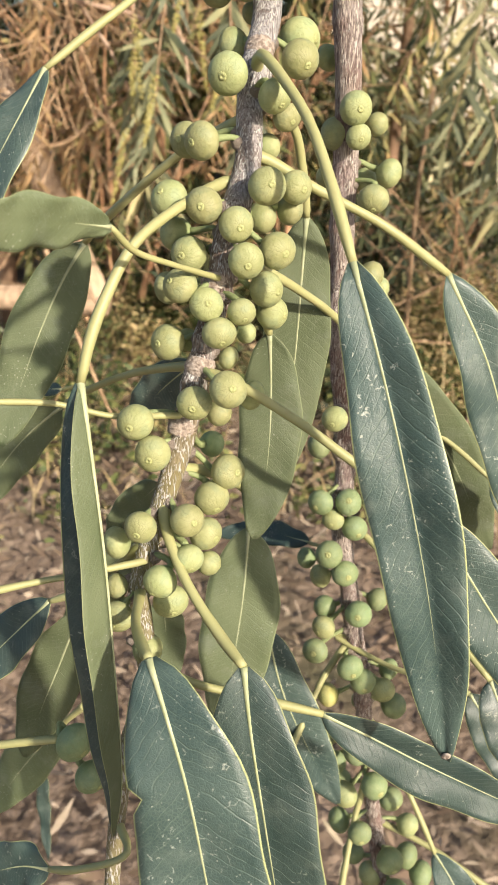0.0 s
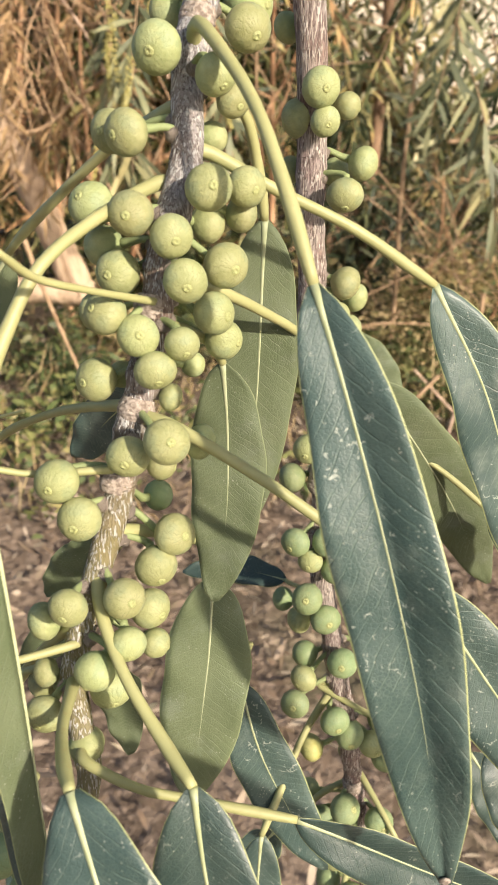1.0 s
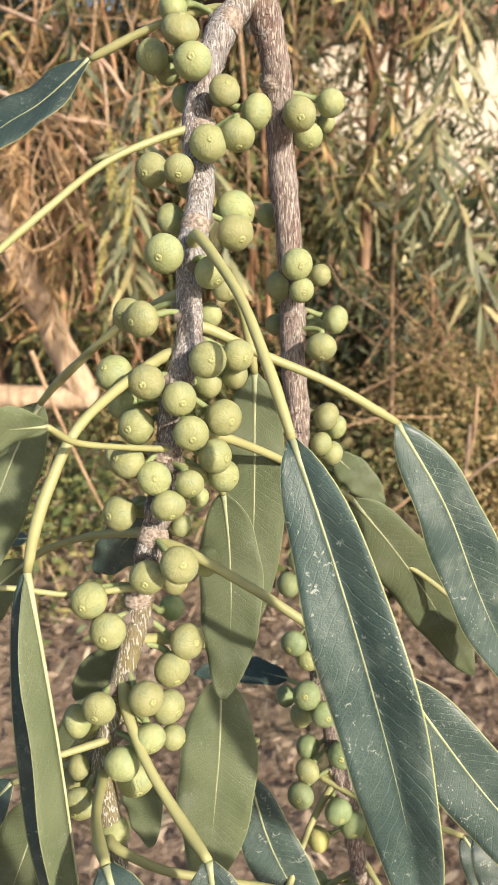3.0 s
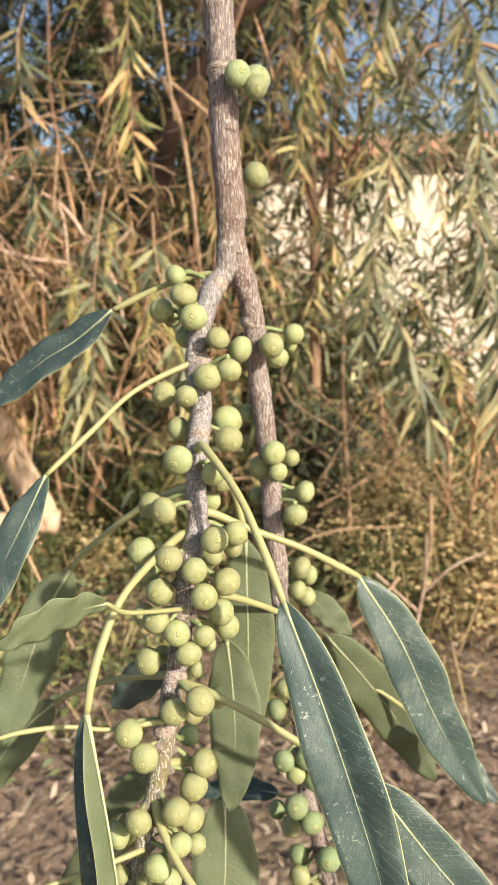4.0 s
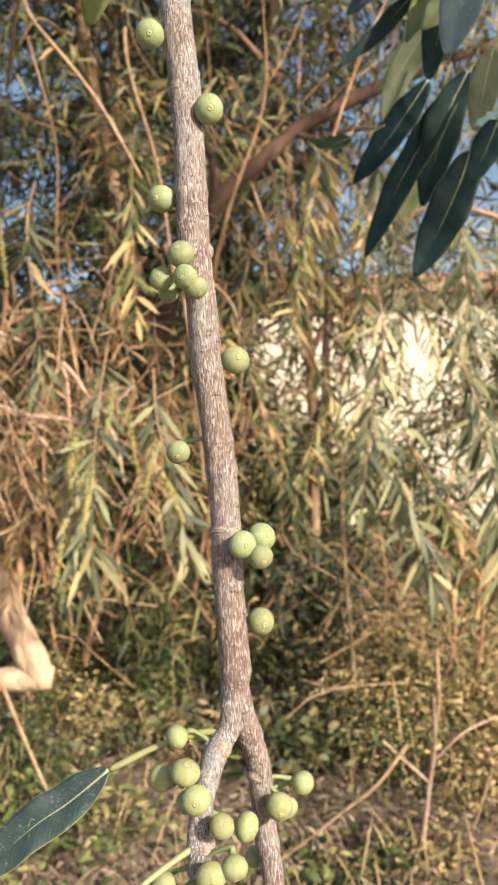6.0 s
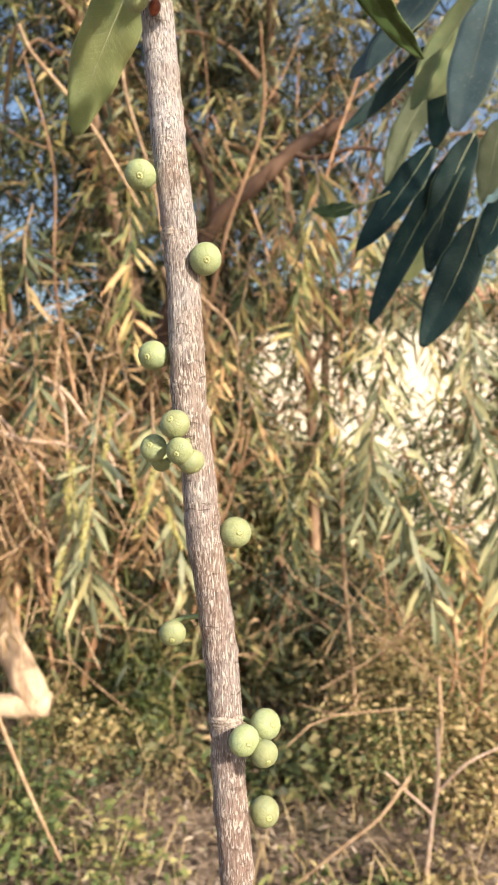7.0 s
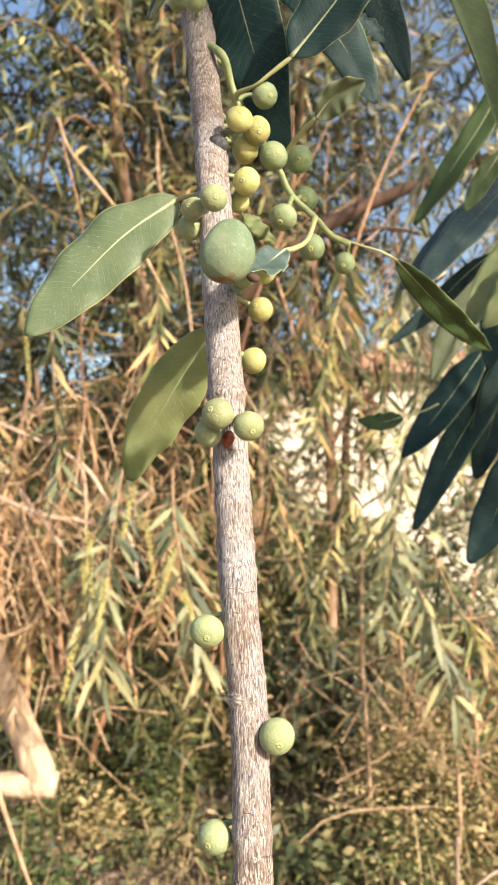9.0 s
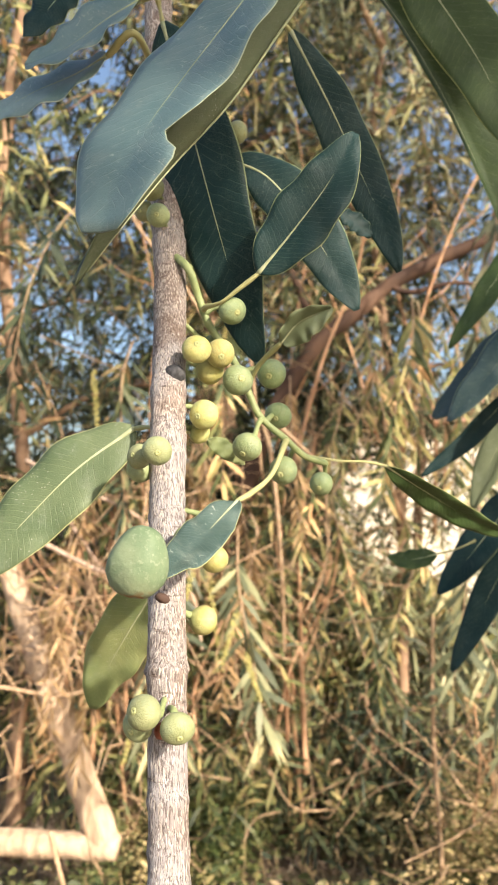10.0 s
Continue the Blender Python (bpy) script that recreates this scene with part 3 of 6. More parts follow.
def hanging_spray(x, y, z, length, leaves, size, leaf_mat, seed, catkins=0):
    """A drooping leafy twig in front of the trees, some with yellow flower spikes."""
    r = np.random.default_rng(seed)
    spray = holder("leafy_spray", (x, y, z), ("drooping twig with withered tan leaves" if leaf_mat == DRY_LEAF else "drooping twig with long narrow olive leaves" if leaf_mat == OLIVE else "drooping twig with narrow leaves darkened for shade" if leaf_mat == SHADE_LEAF else "drooping twig with long narrow grey-green leaves") + (" and yellow flower spikes" if catkins else ""), "leafy twig", "hanging sprays")
    lean = r.normal(0, 0.1)
    p = spline([(x, y + 0.35, z + 0.35), (x + lean * 0.3, y + 0.1, z + 0.12), (x + lean, y, z - 0.3 * length), (x + lean * 1.6, y, z - length)], 24)
    part("twig", tube(bmesh.new(), p, lambda u: 0.005 * (1 - 0.8 * u), 6), TWIG_DRY, spray)
    pick = np.array([p[int(4 + 20 * k / leaves)][:] for k in range(leaves)])
    a = r.uniform(0, 2 * np.pi, leaves)
    along = np.column_stack([0.75 * np.cos(a), 0.5 * np.sin(a), -0.8 + r.normal(0, 0.35, leaves)])
    face = np.column_stack([r.normal(0, 0.5, leaves), -np.ones(leaves), r.normal(0.3, 0.4, leaves)])
    v, f = blades(pick, along, face, size * r.uniform(0.55, 1.0, leaves), size * r.uniform(0.085, 0.145, leaves), r.uniform(0, 0.3, leaves))
    joined("foliage", v, f, leaf_mat, spray)
    for k in range(catkins):
        s = Vector(p[6 + 4 * k]) + Vector((r.normal(0, 0.07), -0.10, -0.02))
        bm = bmesh.new()
        tip = Vector((r.normal(0, 0.05), 0, -r.uniform(0.3, 0.55) * length))
        for i in range(64):
            u = i / 63
            w = 0.013 * (1 - 0.6 * u) * r.uniform(0.5, 1.1)
            c = s + tip * u + Vector((w * math.sin(i * 2.4), w * math.cos(i * 2.4), r.normal(0, 0.003)))
            bmesh.ops.create_icosphere(bm, subdivisions=1, radius=0.0052 * r.uniform(0.6, 1.2), matrix=Matrix.Translation(c))
        part("flower_spike", bm, YELLOW, spray, "yellow fluffy flower spike")


YELLOW = plain("yellow_flowers", (0.36, 0.32, 0.09), (0.52, 0.46, 0.17), 60, 0.8)
for sx, sy, sz, sl, ss in ((-0.9, 3.25, 1.75, 0.5, 51), (-0.72, 3.35, 1.55, 0.5, 52), (-1.05, 3.3, 1.4, 0.5, 53), (-0.2, 3.4, 1.45, 0.45, 54), (-0.45, 3.45, 1.95, 0.5, 55), (-0.05, 3.6, 2.2, 0.5, 57), (-0.85, 3.35, 1.15, 0.4, 58), (0.6, 3.7, 2.5, 0.4, 60), (-0.6, 3.5, 1.5, 0.45, 61), (-0.9, 3.6, 1.25, 0.4, 62), (-0.3, 3.7, 1.75, 0.45, 63), (-1.0, 3.4, 1.65, 0.45, 64)):
    hanging_spray(sx, sy, sz, sl, 46, 0.12, DRY_LEAF, ss)
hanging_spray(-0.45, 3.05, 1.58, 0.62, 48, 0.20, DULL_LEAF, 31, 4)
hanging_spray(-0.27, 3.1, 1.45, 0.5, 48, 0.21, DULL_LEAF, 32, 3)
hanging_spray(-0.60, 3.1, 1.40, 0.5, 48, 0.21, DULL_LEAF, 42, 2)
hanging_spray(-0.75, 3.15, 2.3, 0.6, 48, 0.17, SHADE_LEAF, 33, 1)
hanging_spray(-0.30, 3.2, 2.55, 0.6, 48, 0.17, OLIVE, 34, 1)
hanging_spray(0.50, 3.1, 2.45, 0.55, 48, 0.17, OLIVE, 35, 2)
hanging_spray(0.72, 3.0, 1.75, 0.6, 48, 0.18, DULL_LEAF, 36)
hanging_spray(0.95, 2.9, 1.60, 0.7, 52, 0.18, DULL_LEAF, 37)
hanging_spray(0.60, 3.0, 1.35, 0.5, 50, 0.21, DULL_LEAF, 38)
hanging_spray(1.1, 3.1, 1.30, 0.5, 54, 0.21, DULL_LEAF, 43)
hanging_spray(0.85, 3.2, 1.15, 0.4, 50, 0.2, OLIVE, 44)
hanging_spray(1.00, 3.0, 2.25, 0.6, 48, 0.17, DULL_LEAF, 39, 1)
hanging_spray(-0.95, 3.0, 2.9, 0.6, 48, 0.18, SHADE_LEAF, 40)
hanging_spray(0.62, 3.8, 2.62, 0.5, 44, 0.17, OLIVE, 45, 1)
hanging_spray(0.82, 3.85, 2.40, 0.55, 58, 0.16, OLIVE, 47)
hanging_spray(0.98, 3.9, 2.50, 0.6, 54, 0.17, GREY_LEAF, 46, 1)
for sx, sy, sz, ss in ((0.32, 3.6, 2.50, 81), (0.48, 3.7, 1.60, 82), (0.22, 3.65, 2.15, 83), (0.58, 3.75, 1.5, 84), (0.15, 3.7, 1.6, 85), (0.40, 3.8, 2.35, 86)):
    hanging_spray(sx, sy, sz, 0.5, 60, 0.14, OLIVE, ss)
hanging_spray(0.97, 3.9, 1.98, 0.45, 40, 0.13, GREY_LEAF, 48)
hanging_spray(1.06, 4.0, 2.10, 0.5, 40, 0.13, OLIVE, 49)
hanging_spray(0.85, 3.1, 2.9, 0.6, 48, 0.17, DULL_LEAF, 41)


# Dark bush added where the undergrowth has only a shaded hollow.
bush_tree(0.40, 4.75, 0.75, 0.26, 150, SHADE_LEAF, 0.1, "small dense dark bush standing in for a shaded hollow", 24)
bush_tree(1.25, 5.9, 1.25, 0.9, 300, GREY_LEAF, 0.25, "low grey-green shrub in front of the house", 12)
bush_tree(0.25, 5.6, 1.35, 0.8, 330, OLIVE, 0.25, "low olive-green shrub between the trees", 13)


def branch_thing(name, points, radius, material, label, category, taper=0.6, sides=8, rough=0.2):
    p = spline(points, 10 * (len(points) - 1))
    bm = tube(bmesh.new(), p, lambda u: radius * (1 - taper * u), sides, lambda q, u: 1 + rough * noise.noise(q * (0.5 / radius)))
    return tagged(part(name, bm, material), label, category)


branch_thing("limb", [(-0.45, 4.4, 1.5), (-0.22, 4.3, 2.25), (0.04, 4.3, 2.72), (0.27, 4.3, 2.93), (0.50, 4.3, 3.11), (0.82, 4.3, 3.27), (1.3, 4.3, 3.45), (1.9, 4.5, 3.7)], 0.056, LIMB_BARK, "thick brown slanting limb among olive leaves", "limb", 0.5, 12, 0.35)
branch_thing("limb", [(0.05, 4.3, 2.73), (0.02, 4.35, 3.05), (-0.12, 4.4, 3.4), (-0.2, 4.5, 3.9)], 0.026, LIMB_BARK, "brown side limb rising among olive leaves", "limb", 0.6, 10, 0.35)
branch_thing("limb", [(0.48, 4.3, 3.10), (0.62, 4.25, 3.05), (0.85, 4.2, 3.08), (1.2, 4.2, 3.0)], 0.018, LIMB_BARK, "thin brown side limb among olive leaves", "limb", 0.6, 8, 0.35)
branch_thing("trunk", [(-1.5, 3.75, 1.9), (-1.28, 3.65, 1.38), (-1.12, 3.6, 1.03), (-0.98, 3.6, 0.66), (-0.92, 3.6, 0.51), (-0.89, 3.6, 0.43), (-0.882, 3.6, 0.40)], 0.050, TRUNK, "pale tan trunk with streaky bark, leaning in warm light", "trunk", -0.45, 16, 0.2)
branch_thing("fallen_limb", [(-0.815, 3.575, 0.40), (-0.84, 3.575, 0.405), (-0.97, 3.58, 0.405), (-1.13, 3.59, 0.40), (-1.68, 3.65, 0.38), (-2.4, 3.8, 0.24), (-3.2, 4.0, -0.03)], 0.060, TRUNK, "pale tan limb lying level under the trunk", "limb", 0.05, 14, 0.22)
branch_thing("sapling", [(0.61, 3.7, -0.05), (0.60, 3.7, 0.40), (0.58, 3.7, 0.94), (0.60, 3.75, 1.4)], 0.012, TWIG_DRY, "straight reddish tan sapling stem", "sapling", 0.3)
for pts_, rad_ in (
    ([(-0.19, 3.4, 2.33), (-0.12, 3.4, 2.11), (-0.08, 3.4, 1.65), (-0.07, 3.4, 1.28)], 0.012),
    ([(-0.16, 3.3, 2.29), (-0.02, 3.3, 2.17), (0.10, 3.3, 2.02), (0.11, 3.3, 1.77)], 0.010),
    ([(-1.0, 4.1, 3.3), (-0.6, 2.7, 3.0), (-0.44, 2.2, 2.69), (-0.29, 2.2, 2.49), (-0.17, 2.2, 2.26)], 0.009),
    ([(-0.4, 4.5, 3.4), (-0.27, 3.0, 3.05), (-0.23, 2.6, 2.74), (-0.15, 2.6, 2.41), (-0.11, 2.6, 2.0)], 0.009),
    ([(-0.80, 2.6, 0.85), (-0.74, 2.6, 0.65), (-0.66, 2.6, 0.42), (-0.58, 2.6, 0.21)], 0.009),
    ([(0.88, 3.2, 0.55), (0.88, 3.2, 0.31), (0.84, 3.2, 0.1), (0.82, 3.2, -0.05)], 0.010),
    ([(0.62, 2.65, 0.40), (0.50, 2.6, 0.29), (0.39, 2.6, 0.21), (0.15, 2.6, 0.04)], 0.007),
    ([(0.70, 3.4, 1.11), (0.88, 3.4, 1.13), (1.07, 3.4, 1.14), (1.5, 3.5, 1.2)], 0.010),
    ([(-1.3, 3.3, 1.15), (-0.95, 3.3, 1.12), (-0.75, 3.3, 1.25), (-0.55, 3.35, 1.38)], 0.010),
    ([(-1.0, 3.3, 1.62), (-0.85, 3.3, 1.52), (-0.72, 3.3, 1.22), (-0.62, 3.3, 1.0)], 0.011),
    ([(-1.2, 3.4, 1.45), (-0.9, 3.4, 1.2), (-0.7, 3.4, 0.95), (-0.55, 3.4, 0.6)], 0.008),
):
    branch_thing("dry_twig", pts_, rad_, TWIG_DRY, "bare dry tan twig among the leaves", "twig", 0.5, 6)
for pts_, rad_ in (
    ([(-1.2, 3.4, 2.1), (-0.85, 3.2, 1.95), (-0.70, 3.2, 1.88), (-0.61, 3.2, 1.79), (-0.60, 3.2, 1.56)], 0.009),
    ([(-0.62, 3.2, 1.83), (-0.57, 3.2, 1.77), (-0.49, 3.2, 1.63), (-0.42, 3.2, 1.51), (-0.39, 3.2, 1.32)], 0.009),
    ([(-1.1, 3.3, 1.75), (-0.80, 3.2, 1.63), (-0.64, 3.2, 1.60), (-0.51, 3.2, 1.58), (-0.33, 3.2, 1.72)], 0.011),
    ([(-1.0, 3.35, 1.85), (-0.76, 3.3, 1.54), (-0.70, 3.3, 1.45), (-0.60, 3.3, 1.25)], 0.008),
    ([(0.65, 2.65, -0.02), (0.69, 2.65, 0.24), (0.715, 2.65, 0.38), (0.72, 2.65, 0.56)], 0.010),
    ([(0.715, 2.65, 0.34), (0.82, 2.65, 0.43), (0.94, 2.65, 0.48)], 0.006),
    ([(0.69, 2.65, 0.26), (0.60, 2.65, 0.35), (0.53, 2.65, 0.42)], 0.006),
):
    branch_thing("dry_twig", pts_, rad_, TWIG_PALE, "pale pinkish tan bare twig in warm light", "twig", 0.4, 8)


def bare_stem(x, y, z0, z1, lean, radius, seed):
    """A slender orange-brown stem with a few side shoots."""
    r = random.Random(seed)
    stem = holder("bare_stem", (x, y, z0), "slender bare orange-brown stem rising among the leaves", "stem", "bare stems")
    h = z1 - z0
    p = spline([(x, y, z0), (x + lean * 0.3 + r.gauss(0, 0.07), y, z0 + h * 0.35), (x + lean * 0.6 + r.gauss(0, 0.09), y + r.gauss(0, 0.05), z0 + h * 0.7), (x + lean, y, z1)], 20)
    part("stalk", tube(bmesh.new(), p, lambda u: radius * (1 - 0.55 * u), 8, lambda q, u: 1 + 0.25 * noise.noise(q * 12)), ORANGE_BARK, stem)
    for k in range(3):
        s = p[5 + 4 * k + r.randrange(3)]
        d = Vector((r.choice((-1, 1)) * r.uniform(0.12, 0.35), r.uniform(-0.15, 0.1), r.uniform(0.15, 0.5)))
        part("shoot", tube(bmesh.new(), spline([s, s + d * 0.5 + Vector((0, 0, -0.03)), s + d], 8), lambda u: radius * 0.42 * (1 - 0.6 * u), 6), ORANGE_BARK, stem)


srng = random.Random(91)
for k in range(20):
    bare_stem(srng.uniform(-1.5, 0.1), srng.uniform(3.6, 4.7), srng.uniform(0.0, 0.9), srng.uniform(1.6, 2.4), srng.gauss(0, 0.18), srng.uniform(0.008, 0.022), 300 + k)
for k in range(12):
    bare_stem(srng.uniform(-1.3, 1.2), srng.uniform(3.7, 4.8), srng.uniform(1.7, 2.3), srng.uniform(3.2, 4.2), srng.gauss(0.1, 0.5), srng.uniform(0.005, 0.012), 340 + k)
for k in range(9):
    bare_stem(srng.uniform(0.75, 1.6), srng.uniform(3.3, 4.2), 0.0, srng.uniform(0.7, 1.4), srng.gauss(0, 0.12), srng.uniform(0.005, 0.012), 370 + k)


def tangle(x, y, z, rx, rz, n, seed):
    """A tangle of bare crossing twigs."""
    r = np.random.default_rng(seed)
    bm = bmesh.new()
    for _ in range(n):
        p = Vector((x + rx * r.normal(0, 0.5), y + r.normal(0, 0.2), z + rz * r.normal(0, 0.5)))
        d = Vector((r.normal(0, 1), r.normal(0, 0.4), r.normal(-0.3, 0.8))).normalized() * r.uniform(0.2, 0.6)
        k = Vector((r.normal(0, 0.06), r.normal(0, 0.06), r.normal(0, 0.06)))
        tube(bm, spline([p, p + d * 0.5 + k, p + d], 5), r.uniform(0.0015, 0.005), 4, caps=False)
    tagged(part("twig_tangle", bm, TWIG_DRY), "tangle of thin bare orange-tan twigs", "twigs", "dry tangles", "stuff")


tangle(-0.95, 3.4, 1.35, 0.6, 0.6, 80, 21)
tangle(-0.3, 3.8, 1.3, 0.6, 0.8, 70, 22)
tangle(-0.7, 3.3, 1.75, 0.6, 0.5, 60, 24)
tangle(0.2, 4.0, 2.3, 0.9, 0.7, 60, 25)
tangle(0.9, 3.6, 0.6, 0.7, 0.5, 50, 23)


# ---- house far behind the trees ----
def flat(ob):
    for face in ob.data.polygons:
        face.use_smooth = False


def make_house():
    house = holder("house", (2.2, 10.5, 0), "cream plastered house with a terracotta roof behind trees", "house")
    bm = bmesh.new()
    bmesh.ops.create_cube(bm, size=1, matrix=Matrix.LocRotScale((2.6, 11.5, 1.45), None, (4.6, 4.0, 2.9)))
    bmesh.ops.bevel(bm, geom=bm.edges[:], offset=0.02, segments=1)
    flat(part("wall", bm, PLASTER, house))
    bm = bmesh.new()
    v = [bm.verts.new(c) for c in ((0.05, 9.2, 2.9), (5.15, 9.2, 2.9), (5.15, 13.8, 2.9), (0.05, 13.8, 2.9), (0.9, 11.5, 3.5), (4.3, 11.5, 3.5))]
    for f in ((0, 1, 5, 4), (1, 2, 5), (2, 3, 4, 5), (3, 0, 4), (3, 2, 1, 0)):
        bm.faces.new([v[i] for i in f])
    flat(part("roof", bm, TILE, house))


make_house()

# ---- the fig shoots in front ----
MAIN = [(0.0198, 0.2720, 1.4818), (0.0210, 0.2720, 1.4959), (0.0202, 0.2720, 1.5187), (0.0200, 0.2720, 1.5413), (0.0199, 0.2715, 1.5593), (0.0185, 0.2700, 1.5859), (0.0157, 0.2684, 1.6156), (0.0146, 0.2671, 1.6393), (0.0132, 0.2662, 1.6568), (0.0129, 0.2690, 1.6841), (0.0127, 0.2727, 1.7139), (0.0113, 0.2753, 1.7342), (0.0104, 0.2770, 1.7456), (0.0088, 0.2829, 1.7794), (0.0073, 0.2889, 1.8139), (0.0057, 0.2960, 1.8417), (0.0042, 0.3043, 1.8716), (0.0028, 0.3134, 1.9041), (-0.0000, 0.3315, 1.9431), (-0.0023, 0.3405, 1.9701), (-0.0075, 0.3514, 2.0097), (-0.0126, 0.3696, 2.0758), (-0.0158, 0.3842, 2.1290)]
LEFT = [(0.0185, 0.2705, 1.4764), (0.0125, 0.2664, 1.4660), (0.0066, 0.2601, 1.4510), (0.0039, 0.2527, 1.4356), (0.0058, 0.2448, 1.4195), (0.0040, 0.2389, 1.4078), (0.0024, 0.2318, 1.3944), (0.0030, 0.2244, 1.3814), (0.0009, 0.2183, 1.3705), (-0.0025, 0.2139, 1.3574), (-0.0032, 0.2102, 1.3461), (-0.0064, 0.2060, 1.3331), (-0.0068, 0.2049, 1.3297), (-0.0091, 0.2020, 1.3219), (-0.0116, 0.1958, 1.3056), (-0.0154, 0.1908, 1.2921), (-0.0198, 0.1859, 1.2763), (-0.0230, 0.1816, 1.2619), (-0.0221, 0.1793, 1.2543), (-0.0203, 0.1762, 1.2431), (-0.0193, 0.1734, 1.2324), (-0.0258, 0.1705, 1.2066), (-0.0300, 0.1680, 1.1732), (-0.0327, 0.1660, 1.1385)]
RIGHT = [(0.0232, 0.2727, 1.4766), (0.0263, 0.2751, 1.4647), (0.0288, 0.2776, 1.4522), (0.0294, 0.2800, 1.4392), (0.0306, 0.2808, 1.4212), (0.0326, 0.2815, 1.4026), (0.0337, 0.2817, 1.3834), (0.0341, 0.2809, 1.3689), (0.0345, 0.2802, 1.3541), (0.0362, 0.2794, 1.3389), (0.0362, 0.2786, 1.3213), (0.0390, 0.2776, 1.3016), (0.0419, 0.2765, 1.2808), (0.0442, 0.2754, 1.2589), (0.0444, 0.2745, 1.2409), (0.0457, 0.2735, 1.2251), (0.0505, 0.2722, 1.2032), (0.0542, 0.2706, 1.1836), (0.0586, 0.2688, 1.1632), (0.0623, 0.2669, 1.1420), (0.0662, 0.2649, 1.1199), (0.0706, 0.2626, 1.0934), (0.0758, 0.2602, 1.0657), (0.0818, 0.2574, 1.0336), (0.0912, 0.2528, 0.9818)]
TWIG = [(-0.0008, 0.3360, 1.9643), (0.0074, 0.3290, 1.9555), (0.0105, 0.3330, 1.9456), (0.0145, 0.3350, 1.9351), (0.0231, 0.3350, 1.9225), (0.0285, 0.3310, 1.9111), (0.0336, 0.3310, 1.9000), (0.0430, 0.3330, 1.8916), (0.0494, 0.3370, 1.8859), (0.0572, 0.3420, 1.8835)]
LOW = [(-0.0818, 0.1660, 1.2046), (-0.0650, 0.1660, 1.2099), (-0.0540, 0.1660, 1.2126), (-0.0459, 0.1660, 1.2143)]


def stem_part(points, r0, r1, name, parent, label, swell=0.10, seed=0, bark=None, blunt=False):
    """A woody stem with swollen nodes, ring scars and rough bark."""
    length = sum((Vector(b) - Vector(a)).length for a, b in zip(points, points[1:]))
    p = spline(points, int(length / 0.0014))
    nodes = [0.02 + 0.024 * i / length * (1 + 0.25 * math.sin(i * 2.3 + seed)) for i in range(int(length / 0.024))]

    def radius(u):
        k = sum(math.exp(-(((u - q) * length / 0.0035) ** 2)) for q in nodes)
        ring = sum(math.exp(-(((u - q) * length / 0.0008) ** 2)) for q in nodes)
        end = min(1.0, u * length / 0.012) if blunt else 1.0
        return (r0 + (r1 - r0) * u) * (1 + swell * k + 0.05 * ring) * (0.35 + 0.65 * end * (2 - end))

    def rough(q, u):
        return 1 + 0.035 * noise.noise((q.x * 420, q.y * 420, q.z * 90)) + 0.045 * noise.noise((q.x * 1100, q.y * 1100, q.z * 300)) + 0.04 * noise.noise(q * 60)

    return part(name, tube(bmesh.new(), p, radius, 26, rough), bark or BARK, parent, label)


BRANCH = holder("fig_branch", MAIN[-1], "hanging fig branch crowded with small green figs and long leaves", "fig branch")
stem_part(MAIN, 0.0058, 0.0061, "stem", BRANCH, "grey-brown stem flecked with pale dashes", 0.05, 1, BARK, True)
stem_part([MAIN[3], MAIN[2], *LEFT], 0.0047, 0.0026, "stem", BRANCH, "rough grey stem tapering to olive-brown", 0.09, 2, BARK_GREY)
stem_part([MAIN[3], MAIN[1], *RIGHT], 0.0049, 0.0034, "stem", BRANCH, "pinkish brown stem flecked with pale dashes", 0.07, 3, BARK_PINK)
TWIG_GREEN = plain("green_twig", (0.20, 0.25, 0.10), (0.30, 0.34, 0.15), 300, 0.55, 0.3, 0.0006)
part("twig", tube(bmesh.new(), spline(TWIG, 40), lambda u: 0.0016 - 0.0004 * u, 10, lambda q, u: 1 + 0.12 * noise.noise(q * 300)), TWIG_GREEN, BRANCH, "slender green side twig")
part("twig", tube(bmesh.new(), spline(LOW, 16), 0.0013, 10), RIB, BRANCH, "pale yellow-green stalk")


def fig_shape(seed):
    r = random.Random(seed)
    ph, k = r.uniform(0, 6), r.choice((7, 8, 9))
    prof = []
    for i in range(17):
        t = math.pi * i / 16
        z = -0.5 * math.cos(t)
        rad = 0.5 * math.sin(t) * (1 + 0.03 * math.sin(t) + 0.06 * z)
        dip = 0.018 * math.exp(-((rad / 0.16) ** 2)) if z > 0 else -0.05 * math.exp(-((rad / 0.12) ** 2))
        prof.append((rad if 0 < i < 16 else 0.0, z * (0.96 if z > 0 else 1.0) - (dip if z > 0 else -dip)))
    def ripple(a, rad, z):
        return 1 + 0.010 * math.cos(k * a + ph) * max(0, z + 0.2) * 2 + 0.02 * math.cos(2 * a + ph) + 0.015 * noise.noise((3 * math.cos(a) * rad, 3 * math.sin(a) * rad, 4 * z + seed))
    return lathe(prof, 24, ripple)


